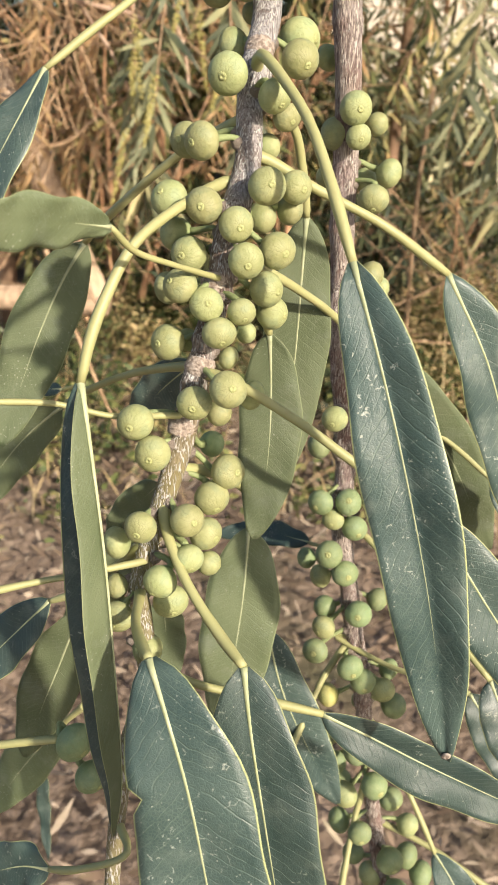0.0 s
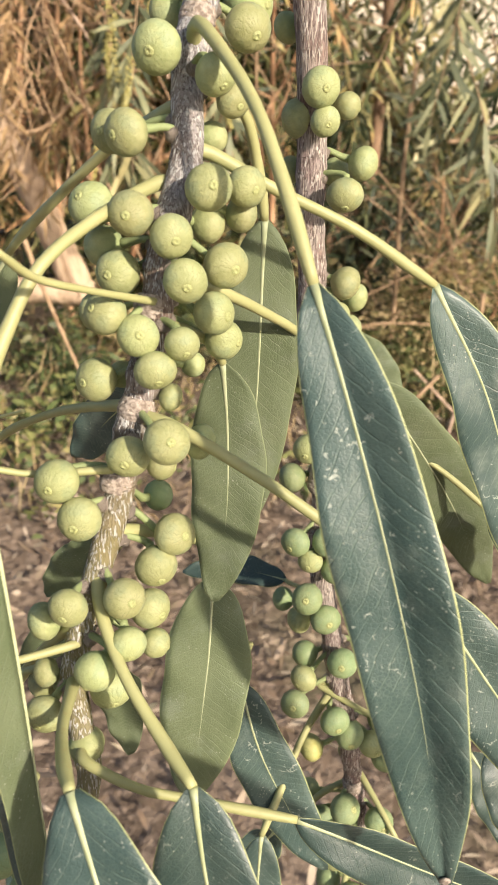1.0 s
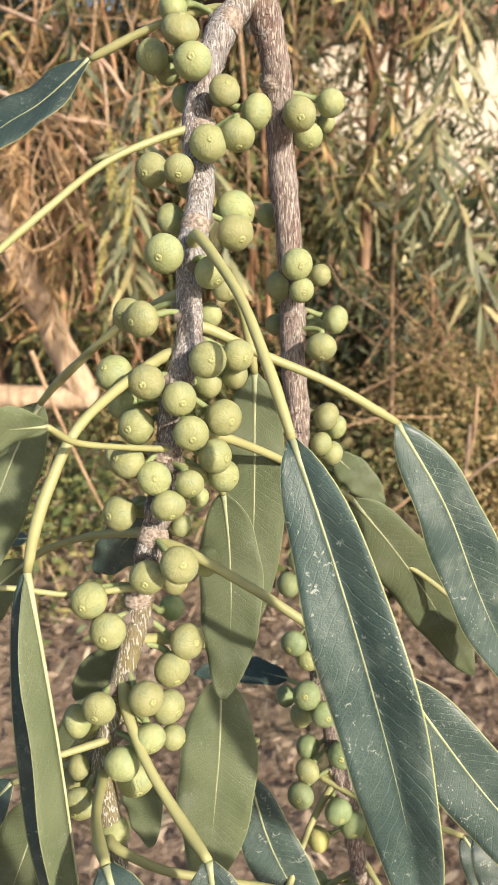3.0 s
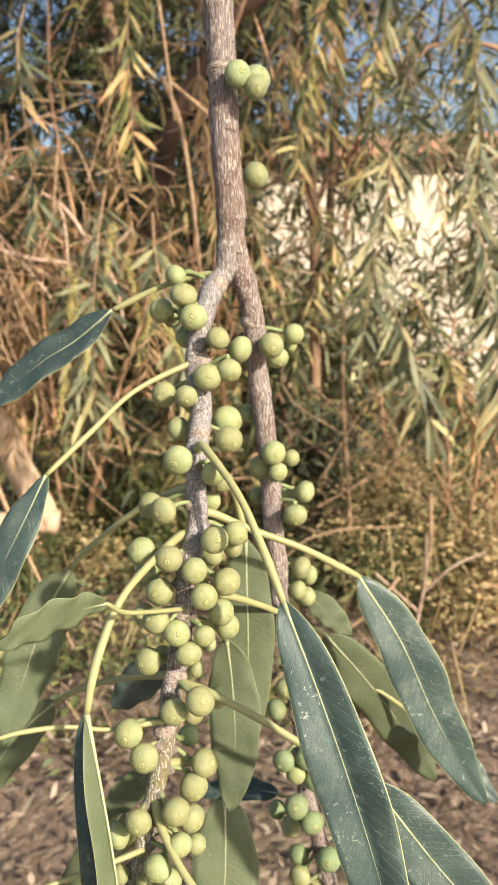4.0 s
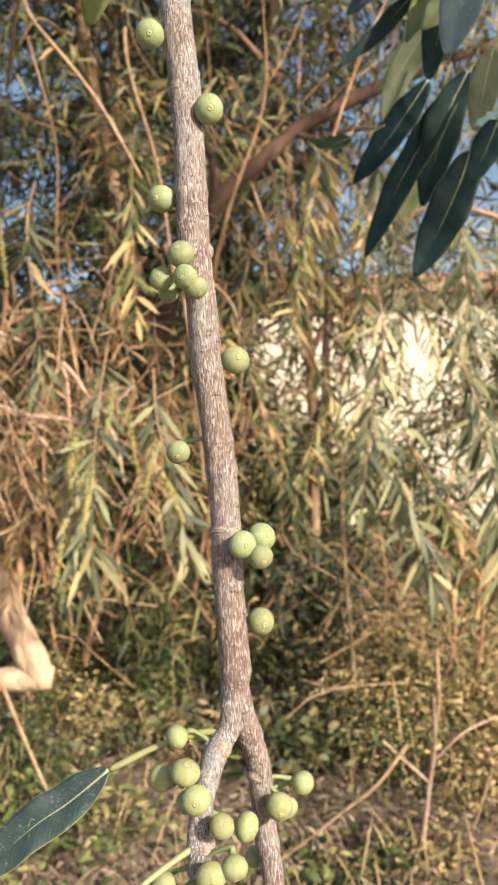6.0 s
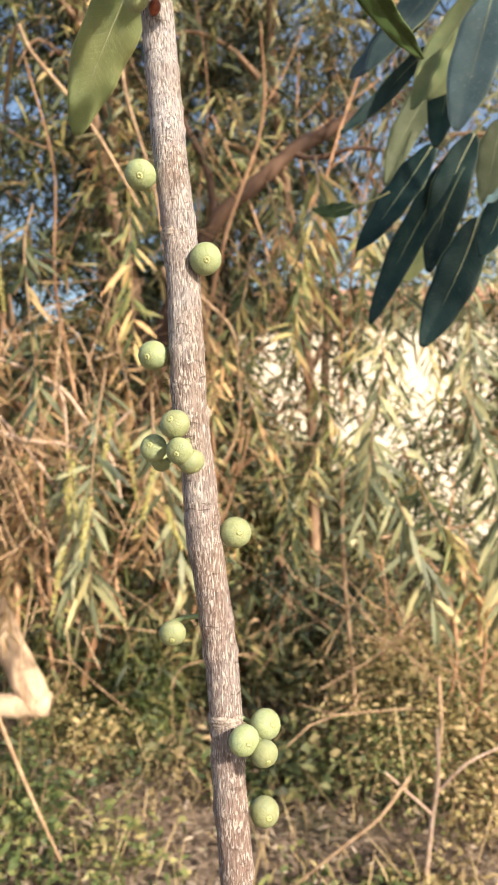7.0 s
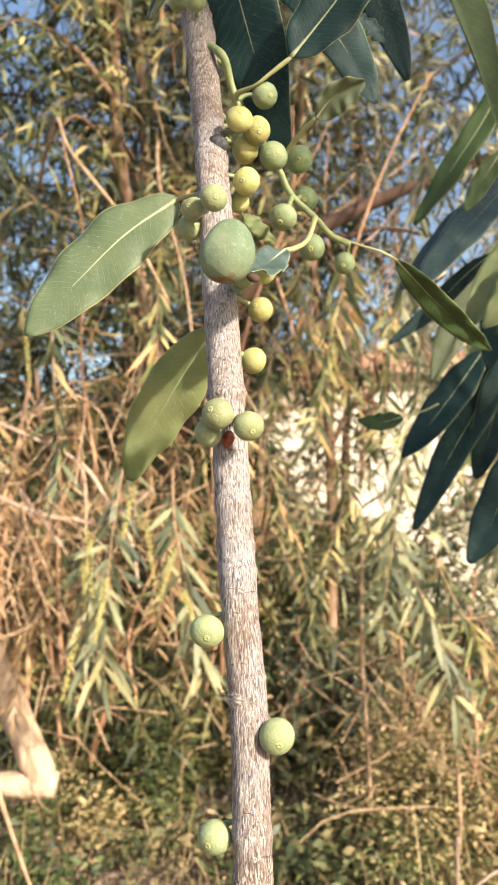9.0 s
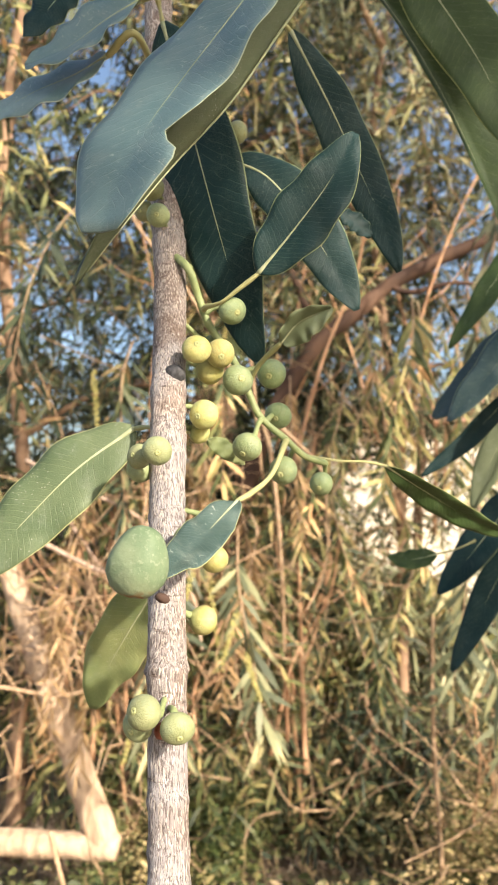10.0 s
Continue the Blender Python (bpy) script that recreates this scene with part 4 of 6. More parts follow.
FIG_MESH = {}
for tint, mat in (("", FIG_GREEN), ("y", FIG_YELLOW), ("s", FIG_DULL_SHADED), ("m", FIG_FRESH)):
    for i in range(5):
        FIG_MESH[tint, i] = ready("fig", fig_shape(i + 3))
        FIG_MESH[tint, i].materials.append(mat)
EYE_MESH = ready("eye_scar", lathe([(0.0, 0.468), (0.020, 0.469), (0.036, 0.482), (0.058, 0.487), (0.084, 0.476), (0.120, 0.452), (0.115, 0.41)], 12))
KNOB = []
for i in range(3):
    lump = bmesh.new()
    bmesh.ops.create_icosphere(lump, subdivisions=2, radius=1)
    for v in lump.verts:
        v.co *= 1 + 0.35 * noise.noise(v.co * 2.2 + Vector((i * 5, 0, 0)))
    KNOB.append(ready("node_knob", lump))
COUNT = [0]


def nearest(path, p):
    best = None
    for a, b in zip(path, path[1:]):
        a, b = Vector(a), Vector(b)
        t = min(max((p - a).dot(b - a) / (b - a).length_squared, 0), 1)
        q = a.lerp(b, t)
        if best is None or (q - p).length < (best - p).length:
            best = q
    return best


def fig(path, x, y, z, d, az, el, tint=""):
    """A fig on its stalk, its eye turned to the compass bearing az and the height el."""
    i = COUNT[0] = COUNT[0] + 1
    c = Vector((x, y, z))
    a = Vector((math.cos(radians(az)) * math.cos(radians(el)), math.sin(radians(az)) * math.cos(radians(el)), math.sin(radians(el))))
    m = Matrix.Translation(c) @ a.to_track_quat("Z", "Y").to_matrix().to_4x4() @ Matrix.Rotation(i * 1.7, 4, "Z") @ Matrix.Diagonal((d, d, d * (0.95 + 0.08 * math.sin(i * 5.1)), 1))
    if path is MAIN:
        tint = tint or "m"
    # most low figs here wear the darker skin in place of leaf shade
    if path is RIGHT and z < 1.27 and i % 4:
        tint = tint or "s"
    body = part("fig", FIG_MESH[tint, i % 5], (), BRANCH, at=m)
    part("eye", EYE_MESH, EYE_SCAR, body, at=m)
    q = nearest(path, c + Vector((0, 0, 0.35 * d)))
    foot = c - a * d * 0.46
    mid = foot - a * d * 0.22
    bm = tube(bmesh.new(), [m.inverted() @ v for v in spline([foot, mid, (mid + q) / 2 + Vector((0, 0, 0.0012)), q], 8)], lambda u: (0.0013 - 0.0004 * math.sin(math.pi * u)) / d, 8)
    part("stalk", bm, TWIG_GREEN, body, at=m)
    if path in (MAIN, LEFT, RIGHT):
        out = (mid - q).normalized()
        grow = 0.0047 if path is MAIN else 0.0036
        part("node_knob", KNOB[i % 3], SCAR, BRANCH, at=Matrix.LocRotScale(q + out * grow, Euler((i, 2 * i, 0.5 * i)), (0.0019, 0.0019, 0.0022)))
    return body


RIB_UNDER = plain("pale_underside_midrib", (0.30, 0.33, 0.19), (0.40, 0.42, 0.26), 200, 0.55, 0.2, 0.0004)
MIDRIB = plain("pale_green_midrib", (0.31, 0.34, 0.18), (0.43, 0.45, 0.27), 200, 0.5, 0.2, 0.0004)


def leaf(parent, stalk, axis, width, n=(0, -1, 0.25), fl=0.2, fr=0.2, look="", label="", notch=0.0, tip=0.72):
    """A leaf: blade of two halves raised by fl and fr from the plane that faces n, midrib and stalk. look 'under': its underside faces n."""
    i = COUNT[0] = COUNT[0] + 1
    rows, cols = 30, 5
    p = spline(axis, rows)
    face = Vector(n)
    bm = bmesh.new()
    uv = bm.loops.layers.uv.new("leaf")
    widest = 0.55 / (0.55 + tip) / 0.985
    full = widest**0.55 * (1.0 - widest * 0.985) ** tip
    top, low, where = [], [], {}
    thick = 0.00028
    for r in range(rows + 1):
        u = r / rows
        t = (p[min(r + 1, rows)] - p[max(r - 1, 0)]).normalized()
        s = t.cross(face).normalized()
        nn = s.cross(t).normalized()
        half = width / 2 * (max(u, 0.004) ** 0.55 * (1.0 - u * 0.985) ** tip) / full
        ra, rb = [], []
        for k in range(-cols, cols + 1):
            v = k / cols
            w = abs(v)
            ang = fl if v > 0 else fr
            hw = half * (1 + 0.035 * math.sin(u * 19 + i + (2 if v > 0 else 0)) * w)
            if notch * v > 0:
                hw *= 1 - (0.22 if notch > 0 else 0.5) * math.exp(-(((u - abs(notch)) / (0.02 if notch > 0 else 0.045)) ** 2))
            lift = math.sin(ang) * hw * w - 0.10 * hw * w * w + 0.0009 * math.sin(u * 23 + i * 1.3 + v * 2) * w * w
            q = p[r] + s * (math.cos(ang) * hw * v) + nn * lift
            for ring, off in ((ra, thick), (rb, -thick)):
                out = nn * math.cos(ang) - s * math.sin(ang) * (1 if v > 0 else -1 if v < 0 else 0)
                vert = bm.verts.new(q + out * off * (1 - 0.8 * w**4))
                ring.append(vert)
                where[vert] = (u, v)
        top.append(ra)
        low.append(rb)

    def quad(a, b, c, d, side):
        f = bm.faces.new((a, b, c, d))
        f.material_index = side
        for lp in f.loops:
            lp[uv].uv = where[lp.vert]

    up, dn = (1, 0) if look == "under" else (0, 1)
    for r in range(rows):
        for k in range(2 * cols):
            quad(top[r][k], top[r][k + 1], top[r + 1][k + 1], top[r + 1][k], up)
            quad(low[r][k], low[r + 1][k], low[r + 1][k + 1], low[r][k + 1], dn)
        quad(top[r][0], top[r + 1][0], low[r + 1][0], low[r][0], up)
        quad(top[r][-1], low[r][-1], low[r + 1][-1], top[r + 1][-1], up)
    for ends in (0, -1):
        for k in range(2 * cols):
            quad(top[ends][k], low[ends][k], low[ends][k + 1], top[ends][k + 1], up)
    bmesh.ops.recalc_face_normals(bm, faces=bm.faces)
    # the deep look is the upper side coloured as if in shade
    blade = part("leaf", bm, {"pale": (PALE, PALE), "dusty": (DUSTY_SHEEN, UNDER), "deep": (SHADED, UNDER), "green": (GREEN, GREEN), "olive": (OLIVE_LEAF, OLIVE_LEAF)}.get(look, (UPPER, UNDER)), parent, label)
    thin = 0.0011 * min(1.0, width / 0.022)
    part("midrib", tube(bmesh.new(), p[:-1], lambda u: thin * (0.55 + 0.5 * math.exp(-14 * u)) * (1 - 0.7 * u), 8), MIDRIB if look != "under" else RIB_UNDER, blade)
    root = Vector(stalk[0])
    if parent is BRANCH:
        foot = min((nearest(path, root) for path in (MAIN, LEFT, RIGHT, TWIG)), key=lambda q: (q - root).length)
        if 0.002 < (foot - root).length < 0.03:
            stalk = [foot, root.lerp(foot, 0.3) + Vector((0, 0, 0.0006)), *stalk[1:]] if len(stalk) > 2 else [foot, *stalk]
    stout = 1.15 if look in ("deep", "green", "olive") else 1.75
    stalk_points = spline([*stalk[:-1], axis[0]], 24)
    part("leaf_stalk", tube(bmesh.new(), stalk_points, lambda u: thin * (stout - 0.5 * math.sin(math.pi * u)) * (1 - 0.42 * max(0, (u - 0.8) / 0.2) ** 1.5), 10, lambda q, u: 1 + 0.08 * noise.noise(q * 260)), RIB, blade)
    return blade


NEIGHBOUR = holder("fig_branch", (0.36, 0.62, 2.2), "fig twig with shade-darkened hanging leaves beside the branch", "fig branch")
part("stem", tube(bmesh.new(), spline([(0.36, 0.62, 2.2), (0.32, 0.62, 2.08), (0.28, 0.62, 1.98), (0.262, 0.62, 1.88)], 40), lambda u: 0.004 - 0.002 * u, 12, lambda q, u: 1 + 0.1 * noise.noise(q * 300)), BARK, NEIGHBOUR)

# figs on the forked shoot, node by node
fig(LEFT, -0.0035, 0.2252, 1.4024, 0.0111, -106, -9)
fig(LEFT, -0.0040, 0.2491, 1.4102, 0.0097, 146, -15)
fig(LEFT, 0.0160, 0.2385, 1.4070, 0.0107, -60, -21)
fig(LEFT, 0.0155, 0.2502, 1.4125, 0.0121, -32, 0)
fig(LEFT, 0.0097, 0.2225, 1.3974, 0.0092, -53, -35)
fig(LEFT, 0.0132, 0.2304, 1.3918, 0.0080, -54, -21)
fig(LEFT, -0.0095, 0.2158, 1.3856, 0.0102, -128, -4)
fig(LEFT, -0.0149, 0.2264, 1.3849, 0.0097, -119, 6)
fig(LEFT, 0.0079, 0.2345, 1.3832, 0.0076, 49, -15)
fig(LEFT, 0.0091, 0.2100, 1.3753, 0.0101, -72, 14)
fig(LEFT, 0.0169, 0.2203, 1.3741, 0.0093, -52, -4)
fig(LEFT, 0.0157, 0.2260, 1.3670, 0.0089, 13, -13)
fig(LEFT, 0.0075, 0.2253, 1.3647, 0.0093, 33, -14)
fig(LEFT, -0.0187, 0.2179, 1.3697, 0.0103, -122, 32)
fig(LEFT, -0.0077, 0.2070, 1.3699, 0.0098, -95, 4)
fig(LEFT, 0.0013, 0.2055, 1.3655, 0.0095, -69, -4)
fig(LEFT, 0.0045, 0.2026, 1.3565, 0.0098, -78, -11)
fig(LEFT, 0.0127, 0.2139, 1.3574, 0.0106, -55, -2)
fig(LEFT, -0.0176, 0.2234, 1.3590, 0.0100, 165, -13)
fig(LEFT, -0.0124, 0.2132, 1.3551, 0.0103, -111, 7)
fig(LEFT, -0.0132, 0.2003, 1.3493, 0.0096, -132, 28)
fig(LEFT, -0.0193, 0.2185, 1.3439, 0.0094, 166, -13)
fig(LEFT, -0.0058, 0.1988, 1.3448, 0.0093, -75, 19)
fig(LEFT, 0.0102, 0.2105, 1.3469, 0.0100, -38, 1)
fig(LEFT, 0.0121, 0.2167, 1.3384, 0.0094, -31, 1)
fig(LEFT, 0.0040, 0.1983, 1.3434, 0.0077, -67, -25)
fig(LEFT, -0.0019, 0.1965, 1.3376, 0.0093, -69, -32)
fig(LEFT, 0.0004, 0.2042, 1.3279, 0.0065, -15, -11)
fig(LEFT, -0.0175, 0.2054, 1.3313, 0.0102, -125, 7)
fig(LEFT, -0.0129, 0.2139, 1.3296, 0.0068, 135, -15)
fig(LEFT, 0.0047, 0.2148, 1.3324, 0.0061, 23, -14)
fig(LEFT, 0.0019, 0.1844, 1.3258, 0.0100, -68, 24)
fig(LEFT, 0.0077, 0.2006, 1.3182, 0.0085, -15, -11)
fig(LEFT, -0.0078, 0.1899, 1.3191, 0.0097, -93, -4)
fig(LEFT, -0.0015, 0.1986, 1.3128, 0.0076, -15, -11)
fig(LEFT, -0.0240, 0.1877, 1.3132, 0.0101, -101, 1)
fig(LEFT, -0.0187, 0.1847, 1.3052, 0.0101, -97, -1)
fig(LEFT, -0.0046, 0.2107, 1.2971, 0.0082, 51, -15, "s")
fig(LEFT, 0.0020, 0.1926, 1.2969, 0.0103, -42, 16)
fig(LEFT, -0.0024, 0.1898, 1.2894, 0.0103, -64, -24)
fig(LEFT, -0.0082, 0.1784, 1.2880, 0.0095, -55, 17)
fig(LEFT, -0.0037, 0.1867, 1.2790, 0.0097, -40, -1)
fig(LEFT, -0.0213, 0.1776, 1.2853, 0.0093, -98, -9)
fig(LEFT, -0.0301, 0.1854, 1.2747, 0.0094, -163, -11)
fig(LEFT, -0.0074, 0.1752, 1.2773, 0.0087, -69, -23)
fig(LEFT, -0.0023, 0.1841, 1.2704, 0.0074, -15, -11)
fig(LEFT, -0.0151, 0.1731, 1.2705, 0.0094, -119, -31)
fig(LEFT, -0.0133, 0.1805, 1.2583, 0.0105, -69, -23)
fig(LEFT, -0.0271, 0.1699, 1.2596, 0.0094, -106, -9)
fig(LEFT, -0.0297, 0.1815, 1.2618, 0.0075, -163, -11)
fig(LEFT, -0.0197, 0.1762, 1.2431, 0.0093, -15, -11)
fig(LEFT, -0.0329, 0.1877, 1.2524, 0.0081, 156, -14)
fig(LEFT, -0.0031, 0.2684, 1.4711, 0.0090, -162, -14)
fig(LEFT, 0.0005, 0.2543, 1.4633, 0.0107, -65, 64)
fig(LEFT, -0.0093, 0.2630, 1.4575, 0.0098, -99, 0)
fig(LEFT, 0.0041, 0.2507, 1.4544, 0.0107, -91, 10)
fig(LEFT, -0.0057, 0.2705, 1.4539, 0.0079, 162, -17)
fig(LEFT, -0.0001, 0.2666, 1.4458, 0.0087, 135, -19)
fig(LEFT, 0.0134, 0.2467, 1.4461, 0.0090, -66, 32)
fig(LEFT, 0.0224, 0.2552, 1.4408, 0.0106, -16, -14)
fig(LEFT, 0.0172, 0.2408, 1.4338, 0.0097, -83, -51)
fig(LEFT, 0.0087, 0.2398, 1.4317, 0.0105, -77, 14)
fig(LEFT, -0.0090, 0.2474, 1.4247, 0.0100, -112, -10)
fig(LEFT, 0.0003, 0.2365, 1.4249, 0.0085, -87, -26)
fig(LEFT, -0.0034, 0.2488, 1.4095, 0.0085, 144, -18)
fig(LEFT, 0.0011, 0.2536, 1.4191, 0.0064, 127, -19)
fig(RIGHT, 0.0357, 0.2688, 1.4408, 0.0106, -85, -15)
fig(RIGHT, 0.0463, 0.2791, 1.4446, 0.0091, -16, -14)
fig(RIGHT, 0.0389, 0.2802, 1.4345, 0.0096, -75, -45)
fig(RIGHT, 0.0455, 0.2890, 1.4392, 0.0070, 11, -16)
fig(RIGHT, 0.0257, 0.2902, 1.4088, 0.0087, 137, -19)
fig(RIGHT, 0.0352, 0.2708, 1.3938, 0.0106, -74, -1)
fig(RIGHT, 0.0438, 0.2819, 1.3887, 0.0077, -15, -14)
fig(RIGHT, 0.0298, 0.2817, 1.3850, 0.0110, -164, -14)
fig(RIGHT, 0.0369, 0.2708, 1.3851, 0.0084, -76, -11)
fig(RIGHT, 0.0496, 0.2811, 1.3729, 0.0102, -16, -14)
fig(RIGHT, 0.0438, 0.2698, 1.3654, 0.0104, -91, -44)
fig(RIGHT, 0.0421, 0.2900, 1.3693, 0.0085, 33, -18)
fig(RIGHT, 0.0282, 0.2900, 1.3697, 0.0080, 135, -19)
fig(RIGHT, 0.0468, 0.2794, 1.3371, 0.0104, -16, -14)
fig(RIGHT, 0.0511, 0.2880, 1.3301, 0.0092, 13, -16)
fig(RIGHT, 0.0449, 0.2788, 1.3264, 0.0090, -16, -14)
fig(RIGHT, 0.0495, 0.2875, 1.3196, 0.0092, 17, -17)
fig(RIGHT, 0.0373, 0.2657, 1.2846, 0.0099, -105, -9)
fig(RIGHT, 0.0327, 0.2759, 1.2681, 0.0100, -163, -11)
fig(RIGHT, 0.0346, 0.2639, 1.2488, 0.0104, -122, -9)
fig(RIGHT, 0.0456, 0.2640, 1.2496, 0.0104, -94, 37)
fig(RIGHT, 0.0401, 0.2635, 1.2416, 0.0087, -105, -9)
fig(RIGHT, 0.0491, 0.2633, 1.2382, 0.0100, -72, -9)
fig(RIGHT, 0.0398, 0.2625, 1.2255, 0.0111, -101, 28)
fig(RIGHT, 0.0470, 0.2620, 1.2170, 0.0108, -74, 9)
fig(RIGHT, 0.0377, 0.2725, 1.2079, 0.0102, -163, -11)
fig(RIGHT, 0.0317, 0.2816, 1.2107, 0.0090, 168, -13)
fig(RIGHT, 0.0408, 0.2713, 1.1926, 0.0099, -163, -11)
fig(RIGHT, 0.0544, 0.2608, 1.1978, 0.0110, -100, 18)
fig(RIGHT, 0.0402, 0.2601, 1.1903, 0.0101, -128, -10)
fig(RIGHT, 0.0375, 0.2591, 1.1782, 0.0107, -104, 18)
fig(RIGHT, 0.0532, 0.2584, 1.1708, 0.0113, -76, -6)
fig(RIGHT, 0.0594, 0.2579, 1.1642, 0.0109, -85, -9)
fig(RIGHT, 0.0684, 0.2575, 1.1606, 0.0104, -69, -3)
fig(RIGHT, 0.0633, 0.2718, 1.1980, 0.0098, -15, -11)
fig(RIGHT, 0.0718, 0.2687, 1.1628, 0.0097, -15, -11)
fig(RIGHT, 0.0456, 0.2673, 1.1468, 0.0109, -163, -11, "y")
fig(RIGHT, 0.0626, 0.2755, 1.1373, 0.0091, 93, -16)
fig(RIGHT, 0.0762, 0.2670, 1.1432, 0.0114, -15, -11)
fig(RIGHT, 0.0601, 0.2545, 1.1266, 0.0123, -43, 40)
fig(RIGHT, 0.0518, 0.2640, 1.1086, 0.0113, -106, 9)
fig(RIGHT, 0.0470, 0.2735, 1.1146, 0.0098, 172, -13)
fig(RIGHT, 0.0743, 0.2540, 1.1209, 0.0118, -74, 9)
fig(RIGHT, 0.0684, 0.2456, 1.1156, 0.0117, -63, 3)
fig(RIGHT, 0.0782, 0.2523, 1.1006, 0.0110, -59, -9)
fig(RIGHT, 0.0564, 0.2523, 1.1015, 0.0126, -128, -10)
fig(RIGHT, 0.0568, 0.2609, 1.0739, 0.0122, -163, -11)
fig(RIGHT, 0.0658, 0.2503, 1.0786, 0.0113, -83, -9)
fig(RIGHT, 0.0570, 0.2713, 1.0898, 0.0100, 163, -13)
fig(RIGHT, 0.0903, 0.2609, 1.0743, 0.0105, -15, -11)
fig(RIGHT, 0.0816, 0.2489, 1.0629, 0.0130, -69, -9)
fig(RIGHT, 0.0920, 0.2592, 1.0546, 0.0123, -15, -11)
fig(RIGHT, 0.1003, 0.2582, 1.0431, 0.0125, -15, -11)
fig(RIGHT, 0.0752, 0.2580, 1.0405, 0.0120, -163, -11)
fig(RIGHT, 0.0670, 0.2672, 1.0433, 0.0110, 160, -14)
fig(RIGHT, 0.0864, 0.2472, 1.0434, 0.0122, -65, -9)
fig(RIGHT, 0.0738, 0.2461, 1.0307, 0.0123, -119, -9)
fig(MAIN, -0.0001, 0.2723, 1.7415, 0.0105, -90, -20)
fig(MAIN, 0.0209, 0.2663, 1.7105, 0.0108, -84, -15)
fig(MAIN, 0.0013, 0.2704, 1.6789, 0.0102, -115, -8)
fig(MAIN, 0.0083, 0.2553, 1.6548, 0.0096, -108, 24)
fig(MAIN, 0.0005, 0.2607, 1.6472, 0.0091, -106, 21)
fig(MAIN, 0.0095, 0.2528, 1.6461, 0.0088, -107, -14)
fig(MAIN, 0.0131, 0.2550, 1.6423, 0.0085, -50, -48)
fig(MAIN, 0.0024, 0.2669, 1.6428, 0.0077, -162, -17)
fig(MAIN, 0.0265, 0.2684, 1.6164, 0.0106, -74, 7)
fig(MAIN, 0.0029, 0.2703, 1.5820, 0.0091, -93, -24)
fig(MAIN, 0.0258, 0.2610, 1.5464, 0.0104, -67, 4)
fig(MAIN, 0.0338, 0.2720, 1.5472, 0.0108, -55, 16)
fig(MAIN, 0.0325, 0.2610, 1.5415, 0.0092, -74, -23)
fig(MAIN, 0.0322, 0.2810, 1.5113, 0.0108, -74, -3)
fig(MAIN, 0.0044, 0.2691, 1.8094, 0.0099, -123, 16)
fig(MAIN, 0.0140, 0.2684, 1.8054, 0.0095, -70, -31)
fig(MAIN, 0.0011, 0.2762, 1.8039, 0.0090, -114, -15)
fig(MAIN, 0.0166, 0.3019, 1.8305, 0.0095, 23, -23, "y")
fig(MAIN, 0.0197, 0.3073, 1.8497, 0.0089, -120, 12, "y")
fig(MAIN, 0.0211, 0.3018, 1.8626, 0.0091, -17, -18, "y")
fig(MAIN, 0.0133, 0.2894, 1.8574, 0.0083, -72, 65)
fig(MAIN, -0.0036, 0.2966, 1.8834, 0.0082, -118, 4)
fig(MAIN, 0.0038, 0.2890, 1.8846, 0.0091, -78, -14)
fig(MAIN, -0.0055, 0.3067, 1.8800, 0.0093, -162, -18)
fig(MAIN, 0.0155, 0.3119, 1.8987, 0.0099, -112, -13, "y")
fig(MAIN, 0.0129, 0.3194, 1.8933, 0.0079, 26, -23, "y")
fig(MAIN, 0.0132, 0.3095, 1.9210, 0.0098, -80, 16, "y")
fig(MAIN, 0.0200, 0.3209, 1.9218, 0.0102, -77, -27, "y")
fig(MAIN, 0.0156, 0.3275, 1.9170, 0.0104, 12, -22, "y")
fig(MAIN, -0.0064, 0.3260, 1.9862, 0.0095, -94, -15)
fig(MAIN, -0.0102, 0.3322, 1.9797, 0.0075, -113, -16)
fig(MAIN, -0.0030, 0.3227, 1.9742, 0.0085, -90, -15)
fig(MAIN, 0.0233, 0.3544, 2.0206, 0.0093, -17, -19)
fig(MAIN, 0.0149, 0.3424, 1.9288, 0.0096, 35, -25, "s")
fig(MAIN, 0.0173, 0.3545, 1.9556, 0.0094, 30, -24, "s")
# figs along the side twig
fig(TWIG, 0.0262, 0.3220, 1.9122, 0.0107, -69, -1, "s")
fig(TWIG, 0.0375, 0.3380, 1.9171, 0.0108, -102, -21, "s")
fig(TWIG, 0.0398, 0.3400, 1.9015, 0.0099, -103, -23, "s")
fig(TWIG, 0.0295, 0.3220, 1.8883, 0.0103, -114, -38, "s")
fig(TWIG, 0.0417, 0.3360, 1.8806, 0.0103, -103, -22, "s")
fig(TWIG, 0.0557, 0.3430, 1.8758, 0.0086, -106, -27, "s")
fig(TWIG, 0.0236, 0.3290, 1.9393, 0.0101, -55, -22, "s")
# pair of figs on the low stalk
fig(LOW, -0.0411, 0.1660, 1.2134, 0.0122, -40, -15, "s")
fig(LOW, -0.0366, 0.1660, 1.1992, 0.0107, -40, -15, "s")
